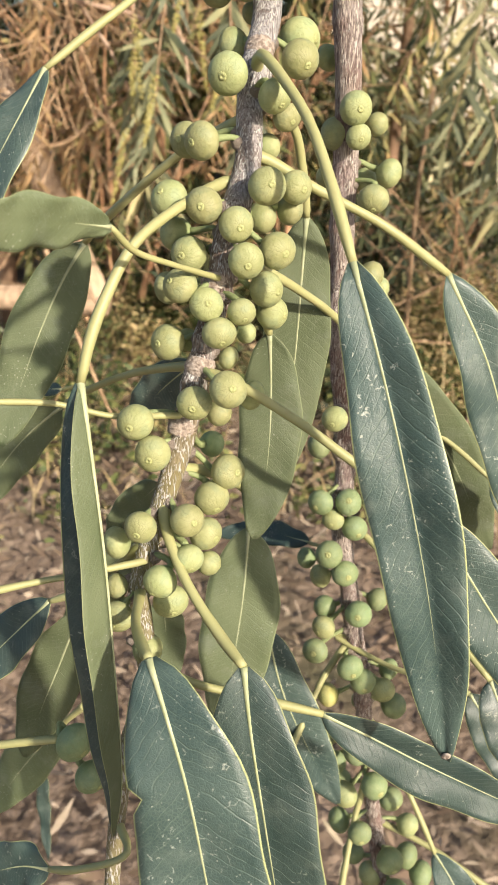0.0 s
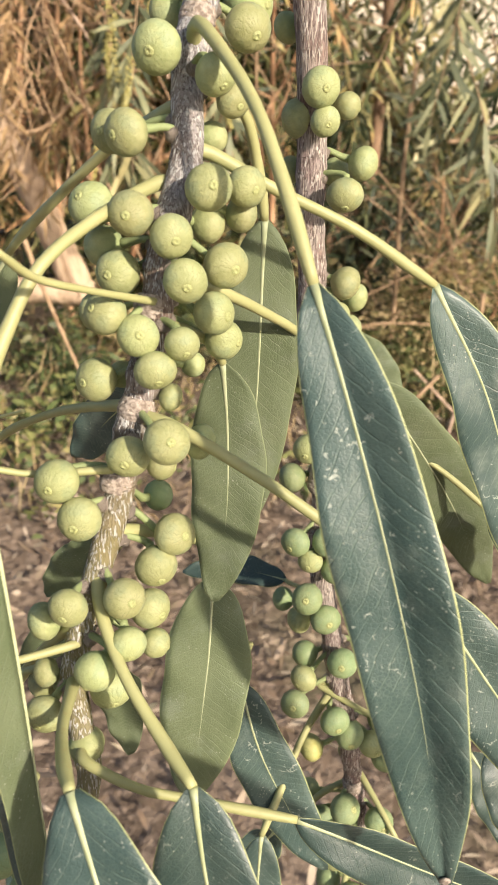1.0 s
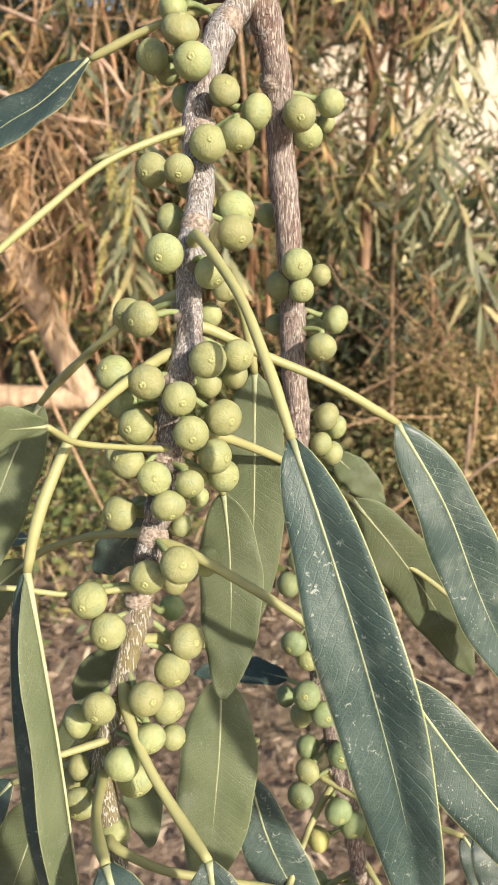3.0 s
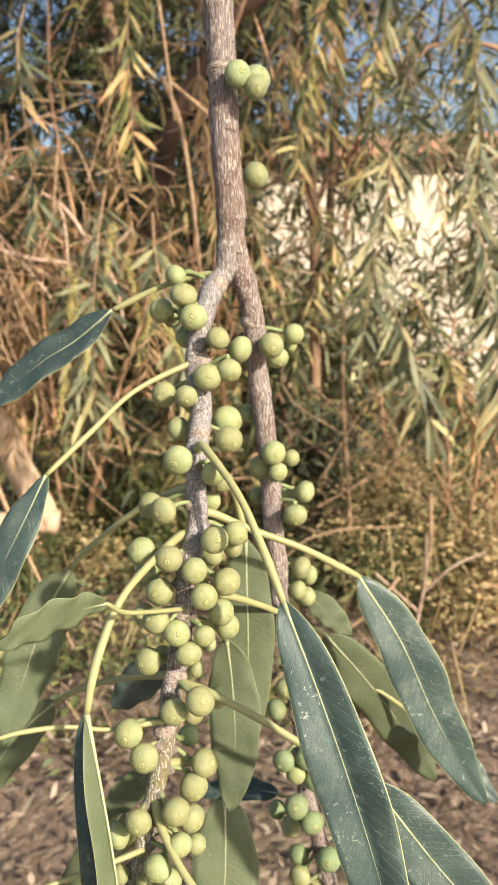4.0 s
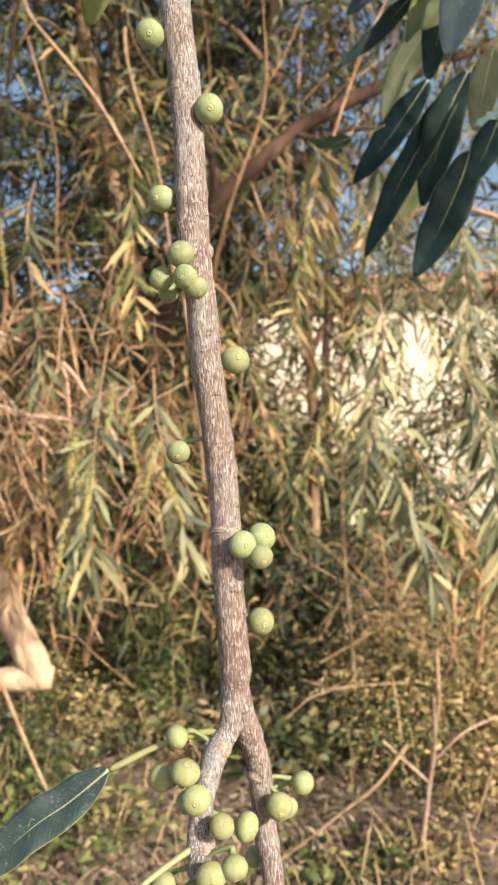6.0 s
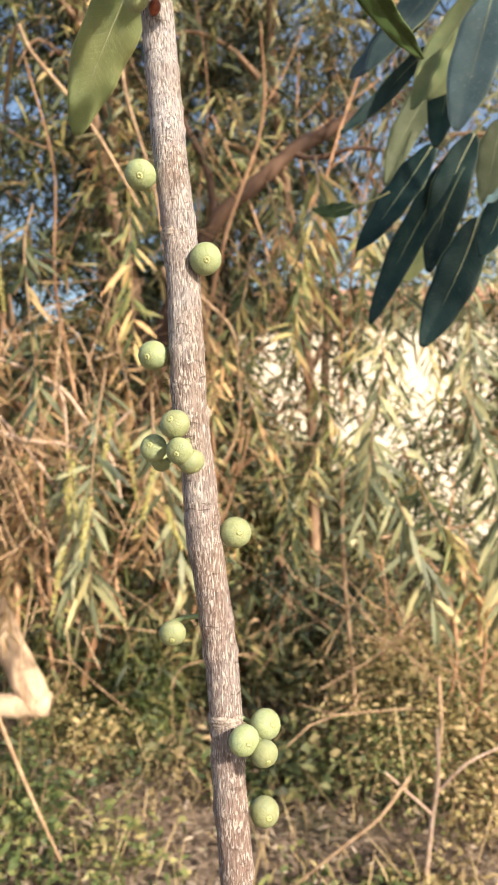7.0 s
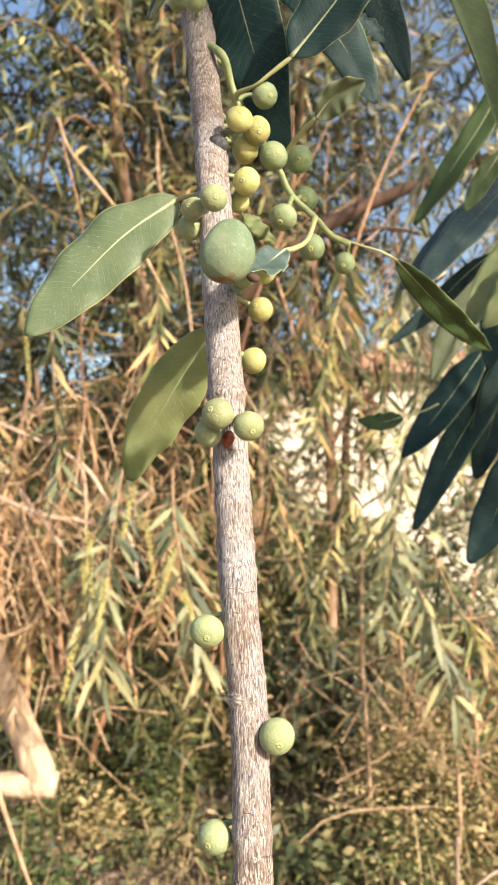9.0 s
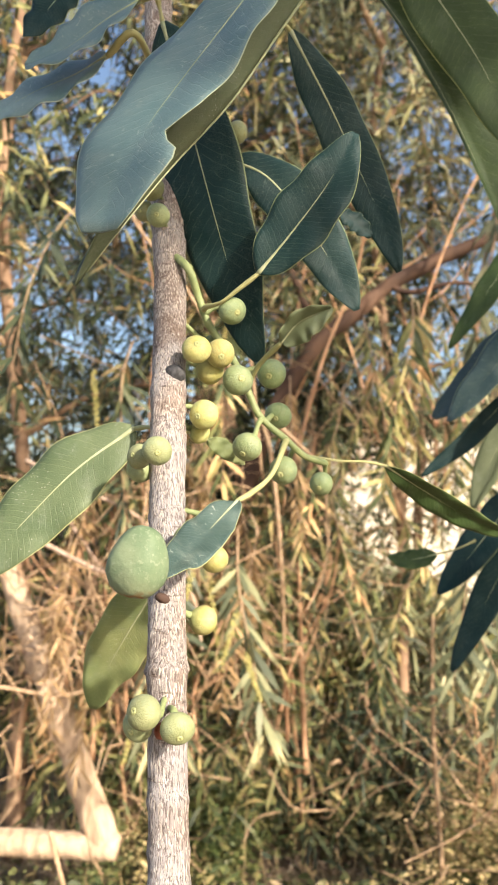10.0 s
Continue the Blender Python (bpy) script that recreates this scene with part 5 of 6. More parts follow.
# leaves of the forked shoot
leaf(BRANCH, [(0.0073, 0.2220, 1.4086), (0.0180, 0.2050, 1.3941), (0.0251, 0.1920, 1.3795), (0.0317, 0.1810, 1.3620)], [(0.0317, 0.1810, 1.3620), (0.0399, 0.1700, 1.3396), (0.0489, 0.1600, 1.3114), (0.0576, 0.1520, 1.2789), (0.0663, 0.1470, 1.2374)], 0.0240, n=(-0.25, -1, 0.3), fl=0.42, fr=0.42, label="large glossy dark green leaf with a scratched blade")
leaf(BRANCH, [(0.0098, 0.2280, 1.3796), (0.0233, 0.2280, 1.3728), (0.0438, 0.2300, 1.3632), (0.0660, 0.2360, 1.3484)], [(0.0660, 0.2360, 1.3484), (0.0828, 0.2350, 1.3200), (0.0964, 0.2350, 1.2871), (0.1088, 0.2350, 1.2614), (0.1195, 0.2350, 1.2423)], 0.0235, n=(0.15, -1, 0.4), fl=0.20, fr=0.40)
leaf(BRANCH, [(0.0005, 0.2500, 1.4358), (-0.0197, 0.2380, 1.4276), (-0.0356, 0.2220, 1.4145), (-0.0503, 0.2120, 1.4018)], [(-0.0503, 0.2120, 1.4018), (-0.0566, 0.2050, 1.3889), (-0.0653, 0.2000, 1.3731), (-0.0762, 0.1950, 1.3534), (-0.0860, 0.1900, 1.3357)], 0.0158, n=(-0.3, -1, 0.4), fl=0.20, fr=0.20)
leaf(BRANCH, [(0.0074, 0.2720, 1.4714), (-0.0086, 0.2720, 1.4673), (-0.0305, 0.2720, 1.4581)], [(-0.0305, 0.2720, 1.4581), (-0.0469, 0.2720, 1.4459), (-0.0603, 0.2700, 1.4384), (-0.0760, 0.2680, 1.4266), (-0.0889, 0.2650, 1.4165)], 0.0191, n=(-0.2, -1, 0.7), fl=0.10, fr=0.30)
leaf(BRANCH, [(-0.0031, 0.2070, 1.3497), (-0.0131, 0.1900, 1.3571), (-0.0210, 0.1780, 1.3626), (-0.0276, 0.1670, 1.3652)], [(-0.0246, 0.1680, 1.3700), (-0.0309, 0.1600, 1.3719), (-0.0375, 0.1500, 1.3734), (-0.0442, 0.1400, 1.3740), (-0.0486, 0.1300, 1.3744)], 0.0125, n=(0, -1, -0.1), fl=0.10, fr=0.10, look="under")
leaf(BRANCH, [(-0.0046, 0.2350, 1.3876), (-0.0217, 0.2500, 1.3777), (-0.0476, 0.2650, 1.3558), (-0.0568, 0.2680, 1.3461)], [(-0.0568, 0.2680, 1.3461), (-0.0659, 0.2680, 1.3315), (-0.0747, 0.2650, 1.3127), (-0.0824, 0.2600, 1.2916), (-0.0883, 0.2500, 1.2723)], 0.0241, n=(0.1, -1, 0), fl=0.15, fr=0.15, look="under")
leaf(BRANCH, [(-0.0050, 0.2220, 1.3740), (-0.0137, 0.2050, 1.3698), (-0.0233, 0.1900, 1.3624), (-0.0292, 0.1820, 1.3509), (-0.0326, 0.1760, 1.3407), (-0.0346, 0.1720, 1.3303)], [(-0.0346, 0.1720, 1.3303), (-0.0307, 0.1650, 1.3097), (-0.0270, 0.1580, 1.2855), (-0.0242, 0.1520, 1.2532), (-0.0228, 0.1490, 1.2186), (-0.0248, 0.1470, 1.1988)], 0.0229, n=(0, -1, 0.2), fl=0.10, fr=1.95, label="long leaf folded lengthwise, pale underside turned outward")
leaf(BRANCH, [(0.0065, 0.2350, 1.4000), (0.0152, 0.2400, 1.3889), (0.0187, 0.2450, 1.3766), (0.0210, 0.2480, 1.3617)], [(0.0210, 0.2480, 1.3617), (0.0207, 0.2470, 1.3447), (0.0205, 0.2460, 1.3277), (0.0199, 0.2450, 1.3057), (0.0185, 0.2400, 1.2705)], 0.0228, n=(0.1, -1, 0.1), fl=0.10, fr=0.10, look="under")
leaf(BRANCH, [(0.0050, 0.2150, 1.3402), (0.0092, 0.2190, 1.3363), (0.0116, 0.2220, 1.3302)], [(0.0116, 0.2220, 1.3302), (0.0130, 0.2210, 1.3105), (0.0131, 0.2170, 1.2884), (0.0104, 0.2120, 1.2623)], 0.0205, n=(0, -1, 0.1), fl=0.10, fr=0.10, look="under")
leaf(BRANCH, [(0.0005, 0.2050, 1.2886), (0.0052, 0.2200, 1.2769), (0.0079, 0.2350, 1.2609), (0.0068, 0.2470, 1.2447)], [(0.0068, 0.2470, 1.2447), (0.0063, 0.2400, 1.2226), (0.0043, 0.2320, 1.1987), (0.0008, 0.2250, 1.1642)], 0.0299, n=(0, -1, 0.1), fl=0.12, fr=0.12, look="under")
leaf(BRANCH, [(-0.0166, 0.1900, 1.2877), (-0.0143, 0.1800, 1.2833), (-0.0070, 0.1680, 1.2747), (0.0029, 0.1570, 1.2668), (0.0107, 0.1470, 1.2642)], [(0.0107, 0.1470, 1.2642), (0.0136, 0.1400, 1.2486), (0.0183, 0.1330, 1.2265), (0.0233, 0.1270, 1.2021), (0.0299, 0.1200, 1.1650)], 0.0295, n=(-0.1, -1, 0.4), fl=0.25, fr=0.25)
leaf(BRANCH, [(-0.0216, 0.1760, 1.2619), (-0.0198, 0.1600, 1.2663), (-0.0161, 0.1470, 1.2705), (-0.0120, 0.1370, 1.2735)], [(-0.0120, 0.1370, 1.2735), (-0.0060, 0.1280, 1.2625), (-0.0004, 0.1210, 1.2486), (0.0045, 0.1150, 1.2296), (0.0095, 0.1080, 1.2071), (0.0156, 0.0980, 1.1670)], 0.0318, n=(-0.1, -1, 0.5), fl=0.15, fr=0.15, label="broad green leaf with a chewed notch in its margin", notch=0.27)
leaf(BRANCH, [(-0.0177, 0.1660, 1.2457), (-0.0054, 0.1650, 1.2418), (0.0069, 0.1650, 1.2387), (0.0340, 0.1650, 1.2330)], [(0.0340, 0.1650, 1.2330), (0.0487, 0.1660, 1.2245), (0.0683, 0.1680, 1.2120), (0.0921, 0.1700, 1.1983), (0.1123, 0.1720, 1.1866)], 0.0191, n=(0.1, -0.75, 0.65), fl=0.00, fr=0.90)
leaf(BRANCH, [(0.0069, 0.1950, 1.3221), (0.0233, 0.1900, 1.3140), (0.0391, 0.1870, 1.3042), (0.0497, 0.1860, 1.3003), (0.0610, 0.1850, 1.2910)], [(0.0610, 0.1850, 1.2910), (0.0704, 0.1830, 1.2774), (0.0847, 0.1800, 1.2577), (0.1013, 0.1760, 1.2378), (0.1182, 0.1720, 1.2166)], 0.0231, n=(0.1, -0.9, 0.6), fl=0.00, fr=0.50)
leaf(BRANCH, [(0.0145, 0.2250, 1.3476), (0.0258, 0.2400, 1.3364), (0.0379, 0.2550, 1.3240), (0.0558, 0.2680, 1.3086)], [(0.0558, 0.2680, 1.3086), (0.0729, 0.2750, 1.2850), (0.0900, 0.2820, 1.2584), (0.1037, 0.2870, 1.2328), (0.1126, 0.2900, 1.2159)], 0.0245, n=(-0.1, -1, 0.2), fl=0.10, fr=0.10, look="under")
leaf(BRANCH, [(0.0373, 0.2850, 1.3293), (0.0436, 0.3100, 1.3160), (0.0536, 0.3350, 1.3021)], [(0.0536, 0.3350, 1.3021), (0.0650, 0.3330, 1.2916), (0.0775, 0.3310, 1.2780)], 0.0146, n=(0, -1, 0.2), fl=0.10, fr=0.10, look="under")
leaf(BRANCH, [(0.0600, 0.2850, 1.2877), (0.0825, 0.2780, 1.2735), (0.1017, 0.2700, 1.2603)], [(0.1017, 0.2700, 1.2603), (0.1164, 0.2650, 1.2443), (0.1319, 0.2550, 1.2275)], 0.0152, n=(0.1, -0.9, 0.5), fl=0.20, fr=0.20)
leaf(BRANCH, [(0.0409, 0.2780, 1.2398), (0.0626, 0.2600, 1.2273), (0.0833, 0.2400, 1.2140), (0.1004, 0.2210, 1.2012)], [(0.1004, 0.2210, 1.2012), (0.1055, 0.2150, 1.1912), (0.1115, 0.2100, 1.1792), (0.1160, 0.2000, 1.1671)], 0.0205, n=(0.1, -1, 0.4), fl=0.20, fr=0.20)
leaf(BRANCH, [(0.0425, 0.2720, 1.1761), (0.0681, 0.2600, 1.1728), (0.0868, 0.2500, 1.1742), (0.1003, 0.2400, 1.1779)], [(0.1003, 0.2400, 1.1773), (0.1082, 0.2350, 1.1667), (0.1161, 0.2300, 1.1533), (0.1210, 0.2200, 1.1425)], 0.0185, n=(0.1, -1, 0.4), fl=0.20, fr=0.20)
leaf(BRANCH, [(0.0358, 0.2780, 1.2188), (0.0341, 0.2850, 1.2158), (0.0329, 0.2900, 1.2134)], [(0.0329, 0.2900, 1.2134), (0.0190, 0.2950, 1.2134), (0.0075, 0.3000, 1.2114), (-0.0098, 0.3000, 1.2086)], 0.0129, n=(0, -0.6, 0.8), fl=0.20, fr=0.20)
leaf(BRANCH, [(0.0190, 0.2620, 1.2044), (0.0182, 0.2600, 1.1952)], [(0.0161, 0.2600, 1.1867), (0.0245, 0.2500, 1.1625), (0.0363, 0.2450, 1.1381), (0.0522, 0.2400, 1.1093)], 0.0243, n=(-0.1, -0.8, 0.5), fl=0.20, fr=0.20)
leaf(BRANCH, [(0.0510, 0.2700, 1.1743), (0.0417, 0.2600, 1.1614), (0.0327, 0.2450, 1.1456), (0.0262, 0.2350, 1.1340)], [(0.0262, 0.2350, 1.1340), (0.0253, 0.2300, 1.1089), (0.0244, 0.2200, 1.0821), (0.0242, 0.2100, 1.0427)], 0.0224, n=(0, -1, 0.25), fl=0.20, fr=0.20)
leaf(BRANCH, [(0.0663, 0.2680, 1.1344), (0.0771, 0.2500, 1.1255), (0.0876, 0.2380, 1.1095), (0.0959, 0.2300, 1.0946)], [(0.0959, 0.2300, 1.0946), (0.1039, 0.2250, 1.0846), (0.1140, 0.2150, 1.0702), (0.1252, 0.2050, 1.0485)], 0.0185, n=(0, -1, 0.25), fl=0.20, fr=0.20)
leaf(BRANCH, [(0.0764, 0.2660, 1.0706), (0.1008, 0.2550, 1.0671), (0.1215, 0.2450, 1.0609), (0.1379, 0.2400, 1.0517)], [(0.1379, 0.2400, 1.0517), (0.1554, 0.2350, 1.0366), (0.1748, 0.2300, 1.0127)], 0.0215, n=(0, -1, 0.25), fl=0.20, fr=0.20)
leaf(BRANCH, [(0.0679, 0.2640, 1.1028), (0.0633, 0.2550, 1.0826), (0.0593, 0.2400, 1.0703), (0.0569, 0.2300, 1.0564)], [(0.0569, 0.2300, 1.0564), (0.0560, 0.2200, 1.0306), (0.0526, 0.2000, 1.0005)], 0.0237, n=(0, -1, 0.25), fl=0.20, fr=0.20)
leaf(BRANCH, [(0.0654, 0.2700, 1.1271), (0.0531, 0.2680, 1.1208), (0.0430, 0.2650, 1.1114), (0.0327, 0.2600, 1.1055)], [(0.0327, 0.2600, 1.1055), (0.0203, 0.2600, 1.0835), (0.0078, 0.2550, 1.0566)], 0.0219, n=(0, -1, 0.25), fl=0.20, fr=0.20)
leaf(BRANCH, [(-0.0219, 0.1800, 1.2711), (-0.0382, 0.1720, 1.2718), (-0.0522, 0.1650, 1.2721), (-0.0639, 0.1550, 1.2739)], [(-0.0639, 0.1550, 1.2739), (-0.0751, 0.1500, 1.2658), (-0.0874, 0.1450, 1.2499)], 0.0149, n=(0, -1, 0.25), fl=0.20, fr=0.20)
leaf(BRANCH, [(-0.0229, 0.1850, 1.2636), (-0.0397, 0.1880, 1.2549), (-0.0536, 0.1900, 1.2480)], [(-0.0536, 0.1900, 1.2480), (-0.0625, 0.1880, 1.2388), (-0.0742, 0.1860, 1.2256), (-0.0882, 0.1820, 1.2062)], 0.0176, n=(-0.3, -0.8, 0.5), fl=0.20, fr=0.20)
leaf(BRANCH, [(-0.0236, 0.1850, 1.2736), (-0.0359, 0.1950, 1.2557), (-0.0473, 0.2000, 1.2365)], [(-0.0473, 0.2000, 1.2365), (-0.0548, 0.2000, 1.2153), (-0.0631, 0.1980, 1.1932), (-0.0693, 0.1950, 1.1737)], 0.0213, n=(0.1, -1, 0.1), fl=0.10, fr=0.10, look="under")
leaf(BRANCH, [(-0.0218, 0.1500, 1.1778), (-0.0394, 0.1550, 1.1702), (-0.0509, 0.1600, 1.1621)], [(-0.0509, 0.1600, 1.1621), (-0.0641, 0.1650, 1.1552), (-0.0857, 0.1700, 1.1385)], 0.0183, n=(-0.1, -0.8, 0.6), fl=0.20, fr=0.20)
leaf(BRANCH, [(-0.1035, 0.3000, 1.0667), (-0.1042, 0.3000, 1.0582)], [(-0.1042, 0.3000, 1.0582), (-0.1052, 0.3000, 1.0185), (-0.1019, 0.2900, 0.9869)], 0.0078, n=(0, -1, 0.25), fl=0.20, fr=0.20)
leaf(BRANCH, [(-0.0580, 0.2350, 1.1611), (-0.0727, 0.2400, 1.1421)], [(-0.0727, 0.2400, 1.1421), (-0.0898, 0.2400, 1.1167), (-0.1060, 0.2350, 1.0922)], 0.0228, n=(-0.1, -1, 0.2), fl=0.10, fr=0.10, look="under")
leaf(BRANCH, [(-0.0153, 0.1930, 1.3132), (-0.0301, 0.1900, 1.3136), (-0.0452, 0.1850, 1.3185), (-0.0590, 0.1800, 1.3203), (-0.0647, 0.1750, 1.3215)], [(-0.0647, 0.1750, 1.3215), (-0.0754, 0.1700, 1.3157), (-0.0859, 0.1600, 1.3037)], 0.0132, n=(0, -1, 0.25), fl=0.20, fr=0.20)
leaf(BRANCH, [(-0.0104, 0.2120, 1.3218), (-0.0321, 0.2300, 1.3122), (-0.0551, 0.2550, 1.2948), (-0.0696, 0.2700, 1.2814)], [(-0.0696, 0.2700, 1.2814), (-0.0860, 0.2750, 1.2659), (-0.1014, 0.2800, 1.2467), (-0.1191, 0.2800, 1.2204)], 0.0204, n=(-0.1, -1, 0.2), fl=0.10, fr=0.10, look="under")
leaf(BRANCH, [(-0.0669, 0.2950, 1.2817), (-0.0782, 0.3000, 1.2765)], [(-0.0782, 0.3000, 1.2765), (-0.0949, 0.3050, 1.2736), (-0.1097, 0.3100, 1.2694), (-0.1254, 0.3100, 1.2671)], 0.0114, n=(0, -0.6, 0.8), fl=0.20, fr=0.20)
leaf(BRANCH, [(-0.0145, 0.2050, 1.2896), (-0.0216, 0.2150, 1.2798)], [(-0.0216, 0.2150, 1.2798), (-0.0312, 0.2200, 1.2677), (-0.0427, 0.2250, 1.2525)], 0.0126, n=(0, -1, 0.1), fl=0.10, fr=0.10, look="under")
leaf(BRANCH, [(-0.0204, 0.2000, 1.2512), (-0.0235, 0.2300, 1.2222)], [(-0.0235, 0.2300, 1.2222), (-0.0225, 0.2300, 1.2036), (-0.0196, 0.2250, 1.1858)], 0.0153, n=(0, -1, 0.1), fl=0.10, fr=0.10, look="under")
leaf(BRANCH, [(-0.0100, 0.2350, 1.3224), (-0.0157, 0.2500, 1.3090)], [(-0.0157, 0.2500, 1.3090), (-0.0273, 0.2600, 1.2959), (-0.0426, 0.2700, 1.2765)], 0.0182, n=(0, -1, 0.2), fl=0.10, fr=0.10)
leaf(BRANCH, [(-0.0268, 0.2600, 1.2484), (-0.0474, 0.3000, 1.2019)], [(-0.0474, 0.3000, 1.2019), (-0.0574, 0.3000, 1.1872), (-0.0705, 0.3000, 1.1675), (-0.0859, 0.3000, 1.1450)], 0.0206, n=(0.1, -1, 0.2), fl=0.15, fr=0.15, look="under")
# leaves of the upper shoot
leaf(BRANCH, [(0.0025, 0.3080, 1.8934), (-0.0048, 0.3150, 1.8950), (-0.0107, 0.3200, 1.8951)], [(-0.0107, 0.3200, 1.8951), (-0.0299, 0.3160, 1.8807), (-0.0475, 0.3120, 1.8620), (-0.0654, 0.3080, 1.8417)], 0.0267, n=(-0.1, -1, 0.2), fl=0.10, fr=0.10, look="green", label="green leaf with a pale speckled underside")
# pale colour here stands in for sunlight that misses this blade
leaf(BRANCH, [(0.0072, 0.3050, 1.8544), (0.0046, 0.3150, 1.8508), (0.0025, 0.3250, 1.8468)], [(0.0026, 0.3220, 1.8461), (-0.0115, 0.3340, 1.8283), (-0.0261, 0.3480, 1.8070), (-0.0358, 0.3600, 1.7881)], 0.0239, n=(0.45, -1, 0.2), fl=0.10, fr=0.10, look="pale")
leaf(BRANCH, [(0.0102, 0.3180, 1.8929), (0.0143, 0.3300, 1.8917)], [(0.0143, 0.3300, 1.8917), (0.0203, 0.3350, 1.8884), (0.0271, 0.3400, 1.8834)], 0.0069, n=(0, -1, 0.1), fl=0.10, fr=0.10, look="pale")
leaf(BRANCH, [(0.0430, 0.3330, 1.8916), (0.0385, 0.3180, 1.8786), (0.0326, 0.3070, 1.8720), (0.0281, 0.2980, 1.8688)], [(0.0281, 0.2980, 1.8688), (0.0223, 0.2850, 1.8614), (0.0178, 0.2650, 1.8541), (0.0129, 0.2450, 1.8491)], 0.0140, n=(0.1, -1, 0.3), fl=0.20, fr=0.30, look="", label="leaf with its rolled tip swollen into a round lobe")
leaf(BRANCH, [(0.0494, 0.3370, 1.8859), (0.0632, 0.3480, 1.8846), (0.0731, 0.3580, 1.8849), (0.0824, 0.3680, 1.8837)], [(0.0824, 0.3680, 1.8837), (0.1013, 0.3900, 1.8736), (0.1241, 0.4150, 1.8622), (0.1473, 0.4400, 1.8532)], 0.0140, n=(-0.2, -0.9, -0.2), fl=0.10, fr=0.60, look="olive", label="narrow green leaf with a pale margin on a side twig")
leaf(BRANCH, [(0.0285, 0.3310, 1.9111), (0.0341, 0.3250, 1.9186), (0.0420, 0.3150, 1.9238)], [(0.0420, 0.3150, 1.9238), (0.0488, 0.3110, 1.9302), (0.0597, 0.3080, 1.9341)], 0.0150, n=(0.1, -1, 0), fl=0.30, fr=1.20, look="under", label="small leaf folded along its midrib")
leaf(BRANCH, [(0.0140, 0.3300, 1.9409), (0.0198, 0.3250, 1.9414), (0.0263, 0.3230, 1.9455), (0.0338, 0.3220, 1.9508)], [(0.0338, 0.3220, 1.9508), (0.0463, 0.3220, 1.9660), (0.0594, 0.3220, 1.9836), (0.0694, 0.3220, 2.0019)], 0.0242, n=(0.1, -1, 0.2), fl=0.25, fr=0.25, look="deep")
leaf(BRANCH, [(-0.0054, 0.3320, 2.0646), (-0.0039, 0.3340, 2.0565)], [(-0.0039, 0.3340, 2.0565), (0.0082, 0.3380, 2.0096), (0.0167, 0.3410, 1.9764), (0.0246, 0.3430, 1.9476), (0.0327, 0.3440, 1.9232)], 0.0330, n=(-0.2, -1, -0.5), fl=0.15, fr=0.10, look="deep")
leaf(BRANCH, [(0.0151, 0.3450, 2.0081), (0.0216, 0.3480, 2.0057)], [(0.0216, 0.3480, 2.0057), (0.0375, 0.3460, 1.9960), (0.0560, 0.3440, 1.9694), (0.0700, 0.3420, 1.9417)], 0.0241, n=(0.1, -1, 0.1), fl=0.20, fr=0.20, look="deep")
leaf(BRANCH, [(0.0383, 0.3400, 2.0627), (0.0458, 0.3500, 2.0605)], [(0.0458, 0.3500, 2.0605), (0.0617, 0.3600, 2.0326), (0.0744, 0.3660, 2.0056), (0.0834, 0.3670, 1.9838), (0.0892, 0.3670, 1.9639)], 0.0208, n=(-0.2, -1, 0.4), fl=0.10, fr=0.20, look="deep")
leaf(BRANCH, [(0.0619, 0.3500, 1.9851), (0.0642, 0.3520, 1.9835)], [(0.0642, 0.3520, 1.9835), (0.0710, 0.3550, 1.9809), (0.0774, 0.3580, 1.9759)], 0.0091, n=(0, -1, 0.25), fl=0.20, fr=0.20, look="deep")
leaf(BRANCH, [(0.0639, 0.3000, 2.0795), (0.0483, 0.2880, 2.0526)], [(0.0483, 0.2880, 2.0526), (0.0288, 0.2780, 2.0197), (0.0153, 0.2680, 1.9943), (0.0057, 0.2580, 1.9730), (0.0008, 0.2500, 1.9556), (-0.0027, 0.2450, 1.9393)], 0.0378, n=(-0.3, -1, 0.5), fl=0.15, fr=0.25, look="dusty", label="broad dusty leaf with blue sky sheen in its colour, torn margin", notch=-0.74, tip=0.42)
leaf(BRANCH, [(0.0813, 0.3200, 2.0908), (0.0640, 0.3100, 2.0643)], [(0.0640, 0.3100, 2.0643), (0.0440, 0.3000, 2.0294), (0.0280, 0.2850, 1.9959), (0.0116, 0.2750, 1.9714), (-0.0006, 0.2680, 1.9522), (-0.0140, 0.2600, 1.9295)], 0.0224, n=(-0.1, -1, 0.2), fl=0.10, fr=2.00)
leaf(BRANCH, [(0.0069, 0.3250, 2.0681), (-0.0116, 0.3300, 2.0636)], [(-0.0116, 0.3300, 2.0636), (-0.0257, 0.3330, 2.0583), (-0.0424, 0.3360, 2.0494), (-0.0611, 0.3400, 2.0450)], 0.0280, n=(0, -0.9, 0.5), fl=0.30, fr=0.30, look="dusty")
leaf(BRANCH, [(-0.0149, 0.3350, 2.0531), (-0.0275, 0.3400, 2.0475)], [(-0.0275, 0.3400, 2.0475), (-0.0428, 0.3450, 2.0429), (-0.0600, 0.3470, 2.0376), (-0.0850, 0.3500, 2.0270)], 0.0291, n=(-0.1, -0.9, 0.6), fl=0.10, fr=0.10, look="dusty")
leaf(BRANCH, [(-0.0222, 0.3450, 2.0967), (-0.0402, 0.3500, 2.0891)], [(-0.0402, 0.3500, 2.0891), (-0.0498, 0.3500, 2.0821), (-0.0581, 0.3500, 2.0726), (-0.0659, 0.3500, 2.0643)], 0.0189, n=(0, -1, 0.2), fl=0.10, fr=0.10, look="deep")
